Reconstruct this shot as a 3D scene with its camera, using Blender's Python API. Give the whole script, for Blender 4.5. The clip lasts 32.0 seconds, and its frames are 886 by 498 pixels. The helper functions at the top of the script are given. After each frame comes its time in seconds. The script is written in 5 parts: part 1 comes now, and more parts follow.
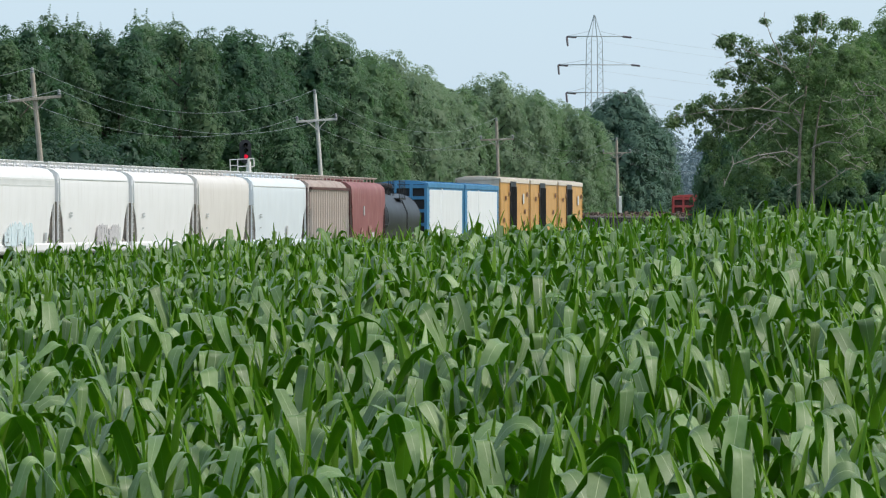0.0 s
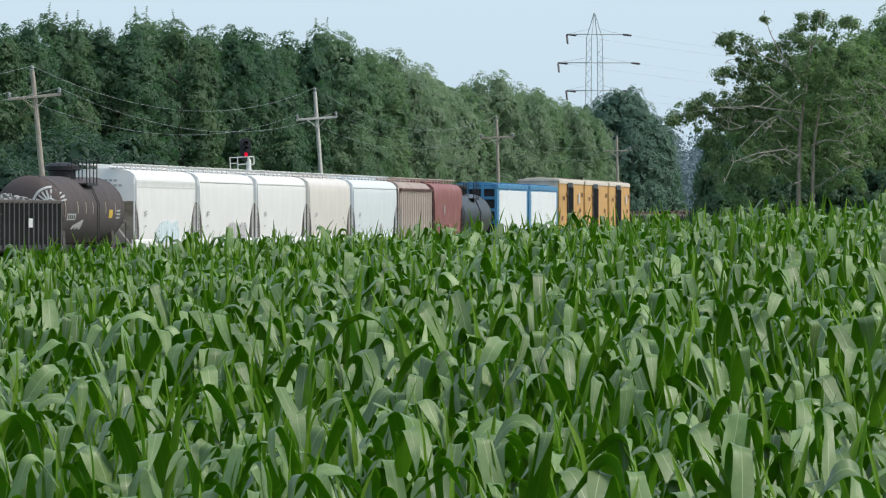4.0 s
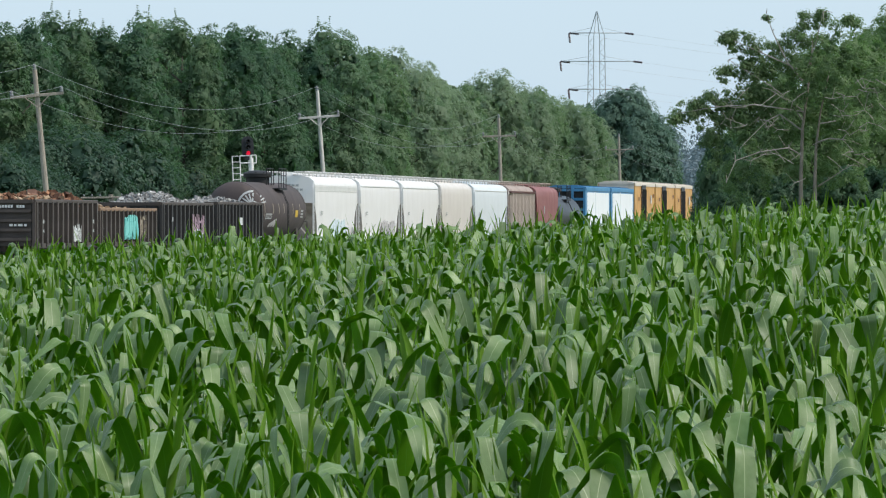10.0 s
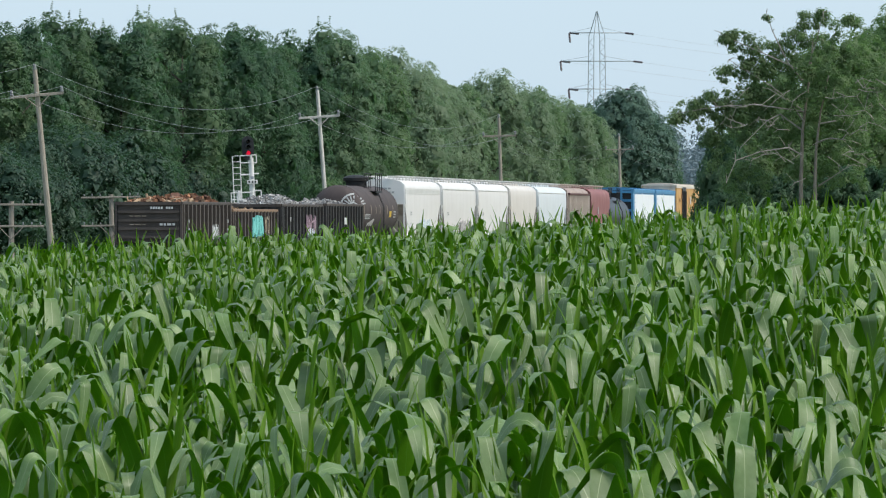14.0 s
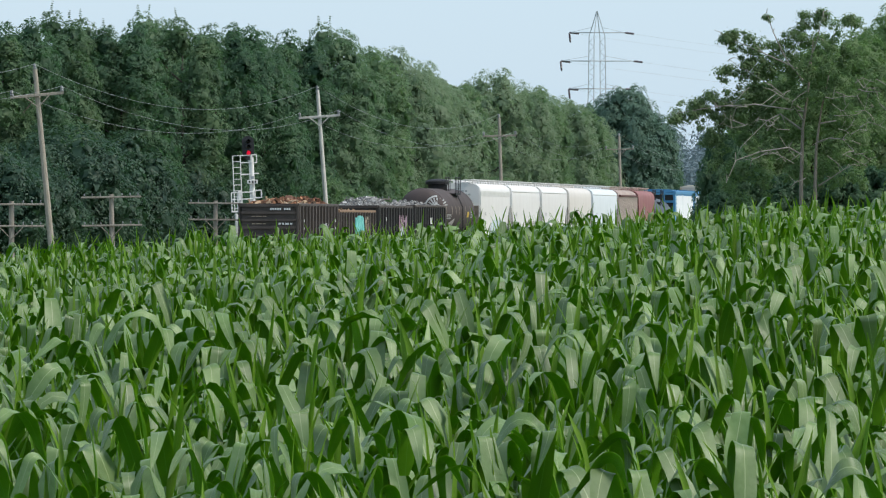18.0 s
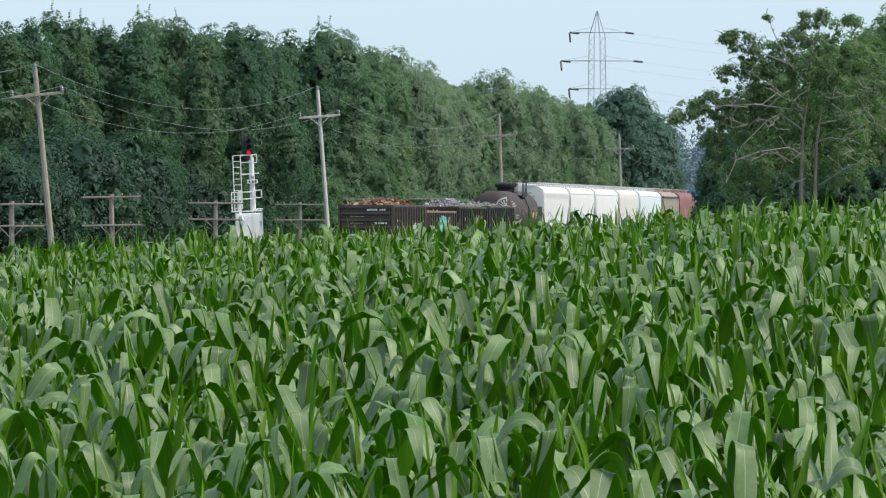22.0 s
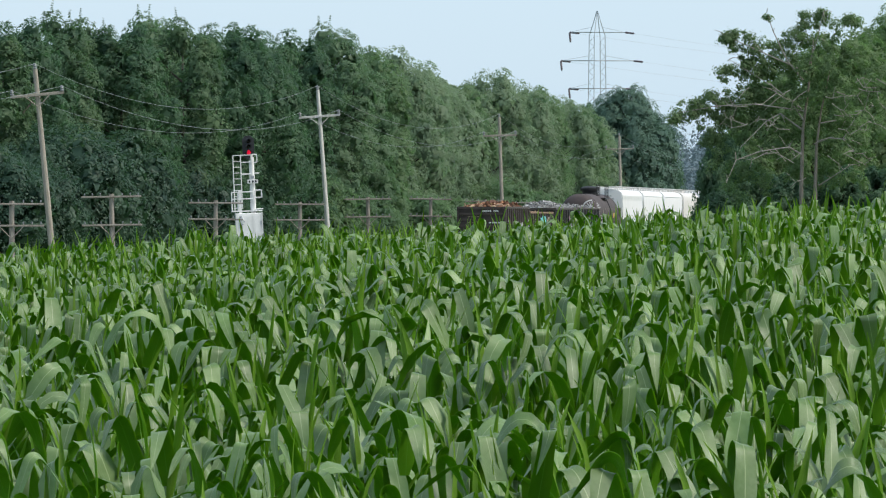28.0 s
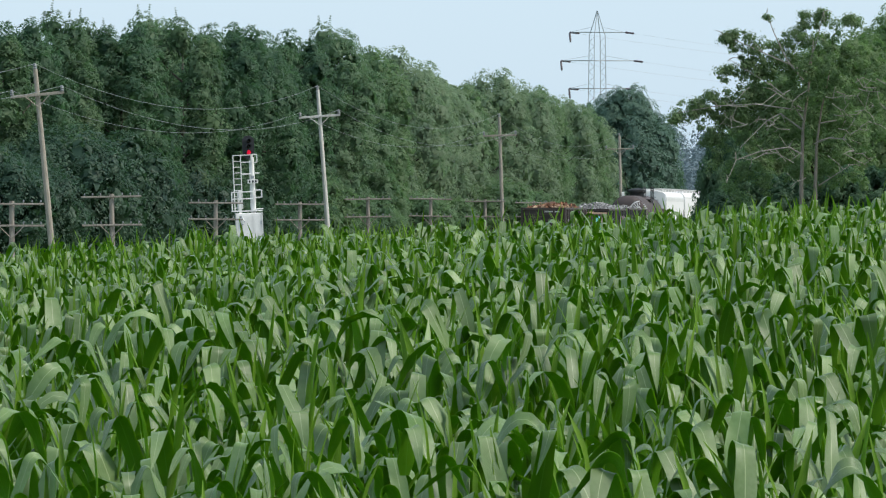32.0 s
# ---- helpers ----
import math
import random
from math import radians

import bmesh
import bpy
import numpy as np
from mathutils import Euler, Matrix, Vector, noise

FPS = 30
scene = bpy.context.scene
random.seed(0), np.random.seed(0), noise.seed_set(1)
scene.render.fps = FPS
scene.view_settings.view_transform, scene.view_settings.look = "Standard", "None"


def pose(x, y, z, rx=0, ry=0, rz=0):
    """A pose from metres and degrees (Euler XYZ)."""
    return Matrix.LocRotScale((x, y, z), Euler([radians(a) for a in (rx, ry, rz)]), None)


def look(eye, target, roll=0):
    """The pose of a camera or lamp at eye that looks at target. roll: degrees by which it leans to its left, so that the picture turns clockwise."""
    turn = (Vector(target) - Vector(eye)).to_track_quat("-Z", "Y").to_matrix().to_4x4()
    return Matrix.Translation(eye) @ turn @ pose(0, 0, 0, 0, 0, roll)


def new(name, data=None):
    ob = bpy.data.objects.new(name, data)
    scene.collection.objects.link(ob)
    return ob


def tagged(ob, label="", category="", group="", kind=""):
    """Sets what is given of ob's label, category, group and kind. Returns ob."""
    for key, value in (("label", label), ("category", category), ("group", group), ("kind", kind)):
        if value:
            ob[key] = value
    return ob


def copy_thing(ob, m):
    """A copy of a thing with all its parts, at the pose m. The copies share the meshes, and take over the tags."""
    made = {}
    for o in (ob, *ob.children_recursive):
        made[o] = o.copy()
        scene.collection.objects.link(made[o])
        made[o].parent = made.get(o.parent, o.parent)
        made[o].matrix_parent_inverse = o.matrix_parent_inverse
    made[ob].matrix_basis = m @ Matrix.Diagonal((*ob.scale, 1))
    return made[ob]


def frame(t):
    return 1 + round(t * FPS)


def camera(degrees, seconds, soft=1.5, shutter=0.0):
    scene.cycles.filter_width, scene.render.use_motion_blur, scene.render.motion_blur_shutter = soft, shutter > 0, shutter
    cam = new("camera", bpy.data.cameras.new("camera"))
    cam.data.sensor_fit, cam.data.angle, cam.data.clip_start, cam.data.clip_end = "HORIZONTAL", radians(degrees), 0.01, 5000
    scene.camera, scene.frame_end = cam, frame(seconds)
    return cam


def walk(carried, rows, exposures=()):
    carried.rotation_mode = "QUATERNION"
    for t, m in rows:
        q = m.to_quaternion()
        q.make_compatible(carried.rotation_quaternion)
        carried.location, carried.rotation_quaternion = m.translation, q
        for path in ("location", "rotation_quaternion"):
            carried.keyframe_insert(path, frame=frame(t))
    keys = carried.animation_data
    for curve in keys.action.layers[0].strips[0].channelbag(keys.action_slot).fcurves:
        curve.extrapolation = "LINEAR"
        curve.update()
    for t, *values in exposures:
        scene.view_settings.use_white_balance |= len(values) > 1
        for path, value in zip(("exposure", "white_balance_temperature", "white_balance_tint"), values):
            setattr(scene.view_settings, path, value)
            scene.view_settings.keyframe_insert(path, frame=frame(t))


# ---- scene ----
# Plan: x to the side, y away from the camera, z up, metres. Eye 2.79 m over a maize field that rises gently to a crest
# about 100 m off; a single railway runs behind it from near to far, with pole lines and woods beyond.
EYE = 2.79
TURN = 6.525            # the railway's heading, degrees from the camera's axis
RAIL = EYE - 2.16       # top of rail
NEAR = 51.66            # from the camera square to the plane of the cars' near sides
MID = NEAR + 1.55       # the same, to the track's middle
SIN, COS = math.sin(radians(TURN)), math.cos(radians(TURN))


def along(s, p, z=0.0):
    """A point s metres along the railway, at the distance p to its side (measured square from the camera)."""
    return Vector((s * SIN - p * COS, s * COS + p * SIN, z))


# ---- camera ----
cam = camera(7.0, 32.0, soft=1.2)
STEP = math.degrees(1 / 12818)
DRIFT = ((0, -4, 6), (0.5, -4.5, 5.3), (1, -5, 5), (1.5, -6.4, 4.6), (2, -7, 4.1), (2.5, -6.8, 3.8), (3, -5.6, 3.3), (3.5, -4.6, 2.7),
         (5.5, -1.6, 1.2), (6, -0.2, 0.2), (6.5, 0, 0.1), (9, 0, 0), (16.5, 0.5, -0.5), (24, 0.8, -1), (32, 1, -1.2))
walk(cam, [(t, pose(0, 0, EYE, 90 - 51 * STEP + dy * STEP, 0, dx * STEP)) for t, dx, dy in DRIFT], exposures=((0, 0.0), (17, 0.0), (22.5, 0.08), (32, 0.06)))

# ---- world and sun: a hazy summer sky ----
world = bpy.data.worlds.new("hazy_sky")
scene.world = world
world.use_nodes = True
wn = world.node_tree.nodes
sky = wn.new("ShaderNodeTexSky")
sky.sky_type, sky.sun_disc = "NISHITA", False
sky.sun_elevation, sky.sun_rotation = radians(46.6), radians(106)
sky.air_density, sky.dust_density, sky.ozone_density = 1.0, 1.0, 1.0
gain, haze = wn.new("ShaderNodeVectorMath"), wn.new("ShaderNodeMixRGB")
gain.operation = "SCALE"
gain.inputs["Scale"].default_value = 0.10
haze.inputs[0].default_value = 0.70
haze.inputs[2].default_value = (0.57, 0.75, 0.92, 1)     # even summer haze
wl = world.node_tree.links
wl.new(sky.outputs[0], gain.inputs[0])
wl.new(gain.outputs[0], haze.inputs[1])
wl.new(haze.outputs[0], wn["Background"].inputs["Color"])
wn["Background"].inputs["Strength"].default_value = 1.17
sun = new("sun", bpy.data.lights.new("sun", "SUN"))
sun.data.energy, sun.data.angle, sun.data.color = 3.2, radians(12), (1.0, 0.94, 0.84)
sun.matrix_world = look((116, -34, 128), (0, 0, 0))


# ---- materials ----
def material(name, low, high, scale=3.0, rough=0.6, metal=0.0, bump=0.0, fine=40.0, spread=0.0, stretch=(1, 1, 1), stain=None):
    """A surface whose colour wanders from low to high, with fine grain, bump, piece-by-piece spread and stains."""
    m = bpy.data.materials.new(name)
    m.use_nodes = True
    n, l = m.node_tree.nodes, m.node_tree.links
    b = n["Principled BSDF"]
    b.inputs["Roughness"].default_value, b.inputs["Metallic"].default_value = rough, metal
    co, mp = n.new("ShaderNodeTexCoord"), n.new("ShaderNodeMapping")
    mp.inputs["Scale"].default_value = stretch
    l.new(co.outputs["Object"], mp.inputs["Vector"])
    t1, t2 = n.new("ShaderNodeTexNoise"), n.new("ShaderNodeTexNoise")
    t1.inputs["Scale"].default_value, t2.inputs["Scale"].default_value = scale, fine
    t1.inputs["Detail"].default_value, t2.inputs["Detail"].default_value = 5, 3
    l.new(mp.outputs[0], t1.inputs["Vector"])
    l.new(mp.outputs[0], t2.inputs["Vector"])
    add = n.new("ShaderNodeMath")
    add.operation = "MULTIPLY_ADD"
    add.inputs[1].default_value = 0.35
    l.new(t2.outputs[0], add.inputs[0])
    l.new(t1.outputs[0], add.inputs[2])
    ramp = n.new("ShaderNodeValToRGB")
    ramp.color_ramp.elements[0].position, ramp.color_ramp.elements[1].position = 0.45, 0.9
    ramp.color_ramp.elements[0].color, ramp.color_ramp.elements[1].color = (*low, 1), (*high, 1)
    l.new(add.outputs[0], ramp.inputs[0])
    out = ramp.outputs[0]
    if stain:
        t3 = n.new("ShaderNodeTexNoise")
        t3.inputs["Scale"].default_value, t3.inputs["Detail"].default_value = 1.1, 8
        mp3 = n.new("ShaderNodeMapping")
        mp3.inputs["Scale"].default_value = (2.2, 2.2, 0.35)
        l.new(co.outputs["Object"], mp3.inputs["Vector"])
        l.new(mp3.outputs[0], t3.inputs["Vector"])
        r3 = n.new("ShaderNodeValToRGB")
        r3.color_ramp.elements[0].position, r3.color_ramp.elements[1].position = 0.55, 0.75
        l.new(t3.outputs[0], r3.inputs[0])
        mx = n.new("ShaderNodeMixRGB")
        mx.inputs[2].default_value = (*stain, 1)
        l.new(r3.outputs[0], mx.inputs[0])
        l.new(out, mx.inputs[1])
        out = mx.outputs[0]
    if spread:
        info, geo = n.new("ShaderNodeObjectInfo"), n.new("ShaderNodeNewGeometry")
        sm, hs = n.new("ShaderNodeMath"), n.new("ShaderNodeHueSaturation")
        fr = n.new("ShaderNodeMath")
        sm.operation, fr.operation = "ADD", "FRACT"
        l.new(info.outputs["Random"], sm.inputs[0])
        l.new(geo.outputs["Random Per Island"], sm.inputs[1])
        l.new(sm.outputs[0], fr.inputs[0])
        mr = n.new("ShaderNodeMapRange")
        mr.inputs["To Min"].default_value, mr.inputs["To Max"].default_value = 1 - spread, 1 + spread
        l.new(fr.outputs[0], mr.inputs["Value"])
        l.new(mr.outputs[0], hs.inputs["Value"])
        l.new(out, hs.inputs["Color"])
        out = hs.outputs[0]
    l.new(out, b.inputs["Base Color"])
    if bump:
        bp = n.new("ShaderNodeBump")
        bp.inputs["Strength"].default_value, bp.inputs["Distance"].default_value = bump, 0.02
        l.new(t2.outputs[0], bp.inputs["Height"])
        l.new(bp.outputs[0], b.inputs["Normal"])
    return m


def leafy(name, low, high, glow, scale=0.5, rough=0.55, spread=0.25, through_light=0.3, midrib=None, gloss=0.3):
    """Foliage: as material(), with light that passes through the leaf, and a pale midrib for blades."""
    m = material(name, low, high, scale, rough, spread=spread, fine=scale * 12)
    n, l = m.node_tree.nodes, m.node_tree.links
    b = n["Principled BSDF"]
    if midrib:
        uv, sp = n.new("ShaderNodeUVMap"), n.new("ShaderNodeSeparateXYZ")
        l.new(uv.outputs[0], sp.inputs[0])
        d = n.new("ShaderNodeMath")
        d.operation = "COMPARE"
        d.inputs[1].default_value, d.inputs[2].default_value = 0.5, 0.018
        l.new(sp.outputs[0], d.inputs[0])
        wave = n.new("ShaderNodeMath")
        wave.operation = "SINE"
        mul = n.new("ShaderNodeMath")
        mul.operation, mul.inputs[1].default_value = "MULTIPLY", 150
        l.new(sp.outputs[0], mul.inputs[0])
        l.new(mul.outputs[0], wave.inputs[0])
        bp = n.new("ShaderNodeBump")
        bp.inputs["Strength"].default_value, bp.inputs["Distance"].default_value = 0.25, 0.002
        l.new(wave.outputs[0], bp.inputs["Height"])
        l.new(bp.outputs[0], b.inputs["Normal"])
        mx = n.new("ShaderNodeMixRGB")
        mx.inputs[2].default_value = (*midrib, 1)
        l.new(d.outputs[0], mx.inputs[0])
        src = b.inputs["Base Color"].links[0].from_socket
        l.new(src, mx.inputs[1])
        l.new(mx.outputs[0], b.inputs["Base Color"])
    b.inputs["Specular IOR Level"].default_value = gloss
    tr, ms = n.new("ShaderNodeBsdfTranslucent"), n.new("ShaderNodeMixShader")
    tr.inputs[0].default_value = (*glow, 1)
    ms.inputs[0].default_value = through_light
    l.new(b.outputs[0], ms.inputs[1])
    l.new(tr.outputs[0], ms.inputs[2])
    l.new(ms.outputs[0], n["Material Output"].inputs[0])
    return m


def lamp_glow(name, color, strength):
    m = material(name, color, color, rough=0.3)
    b = m.node_tree.nodes["Principled BSDF"]
    b.inputs["Emission Color"].default_value, b.inputs["Emission Strength"].default_value = (*color, 1), strength
    return m


CORN = leafy("maize_leaf_face", (0.086, 0.156, 0.030), (0.190, 0.274, 0.100), (0.22, 0.52, 0.02), 3.0, 0.42, 0.30, 0.18, midrib=(0.34, 0.41, 0.19), gloss=0.62)
CORN_BACK = leafy("maize_leaf_back", (0.040, 0.124, 0.002), (0.100, 0.224, 0.005), (0.31, 0.72, 0.008), 3.0, 0.50, 0.32, 0.40, midrib=(0.13, 0.28, 0.03), gloss=0.26)
CORN_YOUNG = leafy("young_maize_leaf", (0.095, 0.190, 0.012), (0.170, 0.285, 0.030), (0.30, 0.60, 0.02), 3.0, 0.5, 0.28, 0.40, midrib=(0.22, 0.35, 0.05), gloss=0.22)
STALK = material("maize_stalk", (0.10, 0.19, 0.04), (0.18, 0.28, 0.07), 4, 0.55)
SOIL = material("soil", (0.05, 0.038, 0.026), (0.11, 0.085, 0.06), 1.5, 0.95, bump=0.6)
GRASSLAND = material("meadow", (0.035, 0.065, 0.018), (0.10, 0.13, 0.045), 0.15, 0.95, bump=0.4, fine=6)
BALLAST = material("ballast", (0.12, 0.115, 0.11), (0.34, 0.32, 0.30), 8, 0.9, bump=0.8, fine=20)
TIMBER = material("weathered_timber", (0.23, 0.195, 0.155), (0.44, 0.39, 0.325), 3, 0.85, bump=0.3, stretch=(6, 6, 0.6))
GREY_TIMBER = material("old_grey_timber", (0.18, 0.155, 0.125), (0.36, 0.32, 0.27), 3, 0.9, bump=0.3, stretch=(6, 6, 0.6))
PALE_TIMBER = material("pale_timber", (0.46, 0.44, 0.40), (0.68, 0.65, 0.60), 3, 0.85, bump=0.3, stretch=(6, 6, 0.6))
STEEL = material("galvanised_steel", (0.34, 0.36, 0.38), (0.5, 0.52, 0.54), 2, 0.45, 0.7)
TOWER_STEEL = material("tower_steel", (0.34, 0.38, 0.41), (0.45, 0.49, 0.52), 0.5, 0.6, 0.2)
RAIL_STEEL = material("rail_steel", (0.10, 0.07, 0.05), (0.30, 0.24, 0.2), 2, 0.4, 0.8)
WIRE = material("wire", (0.26, 0.28, 0.28), (0.38, 0.40, 0.40), 1, 0.5, 0.4)
GLASSY = material("insulator_glaze", (0.16, 0.17, 0.17), (0.28, 0.29, 0.29), 3, 0.3)
DARK_GLAZE = material("brown_insulator_glaze", (0.055, 0.038, 0.050), (0.10, 0.075, 0.09), 3, 0.35)
SIGNAL_WHITE = material("signal_paint", (0.71, 0.69, 0.66), (0.83, 0.81, 0.78), 3, 0.5, stain=(0.55, 0.54, 0.52))
BLACK = material("black_paint", (0.008, 0.008, 0.010), (0.025, 0.025, 0.028), 3, 0.5)
LENS = lamp_glow("red_lens", (0.9, 0.01, 0.05), 0.75)
DARK_LENS = material("dark_lens", (0.006, 0.006, 0.006), (0.012, 0.012, 0.012), 3, 0.15)
TRUCK = material("truck_steel", (0.03, 0.026, 0.022), (0.09, 0.075, 0.06), 4, 0.8, stain=(0.12, 0.08, 0.05))
GON_DARK = material("dark_gondola_paint", (0.022, 0.020, 0.020), (0.048, 0.043, 0.041), 1.2, 0.65, stain=(0.042, 0.034, 0.029), spread=0.08)
GON_GREY = material("dusty_gondola_paint", (0.048, 0.037, 0.032), (0.092, 0.073, 0.064), 1.2, 0.75, stain=(0.075, 0.056, 0.045), spread=0.1)
# Shade between the ribs is painted: panels near black, with brown stains.
GON_SHADE = material("shaded_gondola_panel", (0.006, 0.0055, 0.0055), (0.014, 0.012, 0.0115), 1.2, 0.75, stain=(0.036, 0.028, 0.024))
BROWN_SCRAP = material("brown_scrap", (0.06, 0.04, 0.03), (0.17, 0.12, 0.09), 1.6, 0.9, spread=0.4)
RUST_PLATE = material("rust_brown_plate", (0.07, 0.030, 0.018), (0.16, 0.075, 0.045), 1.6, 0.85, spread=0.4)
RUST_RIM = material("rusty_rim", (0.17, 0.10, 0.06), (0.30, 0.20, 0.13), 3, 0.85)
RUST = material("rusty_scrap", (0.12, 0.045, 0.022), (0.34, 0.17, 0.09), 1.6, 0.85, spread=0.5)
TAN_SCRAP = material("tan_scrap", (0.26, 0.17, 0.10), (0.48, 0.34, 0.22), 1.6, 0.85, spread=0.3)
ALLOY = material("alloy_scrap", (0.11, 0.105, 0.10), (0.36, 0.345, 0.33), 1.3, 0.65, 0.1, spread=0.6)
PALE_ALLOY = material("bright_alloy_scrap", (0.50, 0.50, 0.50), (0.72, 0.72, 0.72), 1.3, 0.5, 0.1, spread=0.3)
TANK_BROWN = material("grimy_tank_paint", (0.052, 0.038, 0.037), (0.082, 0.062, 0.060), 0.7, 0.8, stain=(0.090, 0.068, 0.061))
TANK_BLACK = material("black_tank_paint", (0.022, 0.023, 0.026), (0.048, 0.050, 0.056), 0.8, 0.45)
TANK_DARK = material("tank_fitting_paint", (0.010, 0.009, 0.010), (0.026, 0.024, 0.025), 2, 0.6)
HOP_WHITE = material("white_hopper_paint", (0.765, 0.740, 0.722), (0.82, 0.795, 0.778), 0.6, 0.5, stain=(0.735, 0.70, 0.675))
HOP_CREAM = material("cream_hopper_paint", (0.68, 0.625, 0.575), (0.74, 0.685, 0.635), 0.6, 0.5, stain=(0.63, 0.565, 0.515))
HOP_BLUISH = material("bluish_white_hopper_paint", (0.68, 0.715, 0.745), (0.75, 0.785, 0.81), 0.6, 0.45, stain=(0.70, 0.72, 0.73))
HOP_BAND = material("grey_band_paint", (0.62, 0.61, 0.585), (0.70, 0.69, 0.665), 0.8, 0.5)
HOP_GRIME = material("grimy_end_paint", (0.20, 0.17, 0.145), (0.46, 0.41, 0.36), 1.2, 0.75, stain=(0.22, 0.165, 0.13))
HOP_TAUPE = material("faded_taupe_paint", (0.33, 0.25, 0.215), (0.45, 0.355, 0.31), 1.0, 0.7, stain=(0.25, 0.16, 0.13))
HOP_MAROON = material("maroon_hopper_paint", (0.225, 0.076, 0.072), (0.30, 0.115, 0.108), 0.8, 0.6, stain=(0.35, 0.185, 0.165))
HOP_BROWN = material("dark_maroon_paint", (0.065, 0.024, 0.020), (0.12, 0.05, 0.04), 1.0, 0.7)
BOX_BLUE = material("blue_boxcar_paint", (0.040, 0.185, 0.36), (0.070, 0.255, 0.46), 0.8, 0.5, stain=(0.09, 0.24, 0.38))
BOX_WHITE = material("white_panel_paint", (0.85, 0.86, 0.87), (0.90, 0.91, 0.92), 0.7, 0.4, stain=(0.78, 0.78, 0.79))
BOX_YELLOW = material("yellow_boxcar_paint", (0.54, 0.285, 0.075), (0.65, 0.365, 0.115), 0.8, 0.55, stain=(0.44, 0.23, 0.075))
BOX_ROOF = material("pale_roof_paint", (0.62, 0.54, 0.45), (0.73, 0.65, 0.56), 0.8, 0.6, stain=(0.56, 0.45, 0.35))
BOX_BROWN = material("brown_patch_paint", (0.12, 0.055, 0.03), (0.2, 0.1, 0.05), 2, 0.7)
CAR_RED = material("red_car_paint", (0.34, 0.045, 0.042), (0.48, 0.09, 0.08), 0.8, 0.55)
SPRAY_TEAL = material("teal_spray", (0.12, 0.48, 0.45), (0.25, 0.62, 0.58), 3, 0.6)
SPRAY_PINK = material("pink_spray", (0.26, 0.16, 0.20), (0.40, 0.28, 0.33), 3, 0.6)
SPRAY_BLUE = material("pale_blue_spray", (0.58, 0.665, 0.69), (0.66, 0.73, 0.75), 3, 0.6)
SPRAY_GREY = material("grey_spray", (0.44, 0.41, 0.41), (0.56, 0.53, 0.53), 3, 0.6)
STENCIL = material("stencil_white", (0.52, 0.52, 0.51), (0.68, 0.68, 0.66), 3, 0.6)
STENCIL_DARK = material("stencil_grey", (0.36, 0.37, 0.37), (0.46, 0.47, 0.47), 3, 0.6)
TAG_YELLOW = material("yellow_marking", (0.55, 0.36, 0.03), (0.68, 0.45, 0.06), 3, 0.55)
TAG_CREAM = material("cream_marking", (0.26, 0.21, 0.15), (0.38, 0.31, 0.22), 3, 0.55)
BARK = material("bark", (0.035, 0.030, 0.024), (0.085, 0.072, 0.058), 3, 0.9, bump=0.6, stretch=(3, 3, 0.6))
PALE_BARK = material("pale_bark", (0.15, 0.125, 0.10), (0.28, 0.24, 0.195), 3, 0.9, bump=0.5, stretch=(3, 3, 0.6))
DEAD_WOOD = material("dead_grey_wood", (0.22, 0.20, 0.175), (0.38, 0.345, 0.30), 2, 0.9)
# Holds a little haze: greyer and bluer than the maple's own leaf.
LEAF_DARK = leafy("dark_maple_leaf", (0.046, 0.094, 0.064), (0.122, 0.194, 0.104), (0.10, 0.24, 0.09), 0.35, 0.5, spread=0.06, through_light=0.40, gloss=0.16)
LEAF_OLIVE = leafy("olive_maple_leaf", (0.054, 0.102, 0.064), (0.144, 0.212, 0.108), (0.12, 0.25, 0.09), 0.35, 0.5, spread=0.06, through_light=0.40, gloss=0.16)
# Shade under the woods is put into this darker undergrowth leaf colour.
LEAF_BRUSH_SHADED = leafy("shaded_undergrowth_leaf", (0.028, 0.064, 0.044), (0.074, 0.128, 0.076), (0.07, 0.17, 0.07), 0.35, spread=0.06, through_light=0.32)
# Distance haze is put into these three leaf colours, paling them by steps.
LEAF_MID = leafy("hazed_ash_leaf", (0.132, 0.208, 0.120), (0.220, 0.302, 0.162), (0.17, 0.31, 0.12), 0.35, spread=0.05, through_light=0.5, gloss=0.15)
LEAF_BETWEEN = leafy("hazed_maple_leaf", (0.104, 0.172, 0.106), (0.198, 0.278, 0.160), (0.15, 0.29, 0.12), 0.35, 0.5, spread=0.05, through_light=0.46, gloss=0.18)
LEAF_PALE = leafy("hazed_willow_leaf", (0.186, 0.252, 0.166), (0.280, 0.356, 0.232), (0.23, 0.35, 0.18), 0.35, spread=0.05, through_light=0.52, gloss=0.15)
# Haze over the far oaks is mixed into their leaf colour.
LEAF_HAZY = leafy("hazed_oak_leaf", (0.082, 0.148, 0.122), (0.146, 0.224, 0.162), (0.11, 0.22, 0.13), 0.35, spread=0.06, through_light=0.32, gloss=0.15)
LEAF_OAK = leafy("oak_leaf", (0.122, 0.180, 0.094), (0.228, 0.300, 0.154), (0.14, 0.28, 0.07), 0.4, 0.55, spread=0.05, through_light=0.5, gloss=0.155)
# Blue of the horizon's haze is painted into the leaf colour itself.
LEAF_FAR = leafy("hazed_distant_leaf", (0.150, 0.205, 0.240), (0.190, 0.250, 0.270), (0.16, 0.22, 0.24), 0.3, spread=0.05)
HOP_BEIGE = material("faded_beige_post_paint", (0.52, 0.44, 0.385), (0.64, 0.555, 0.49), 1.0, 0.7, stain=(0.40, 0.30, 0.25))
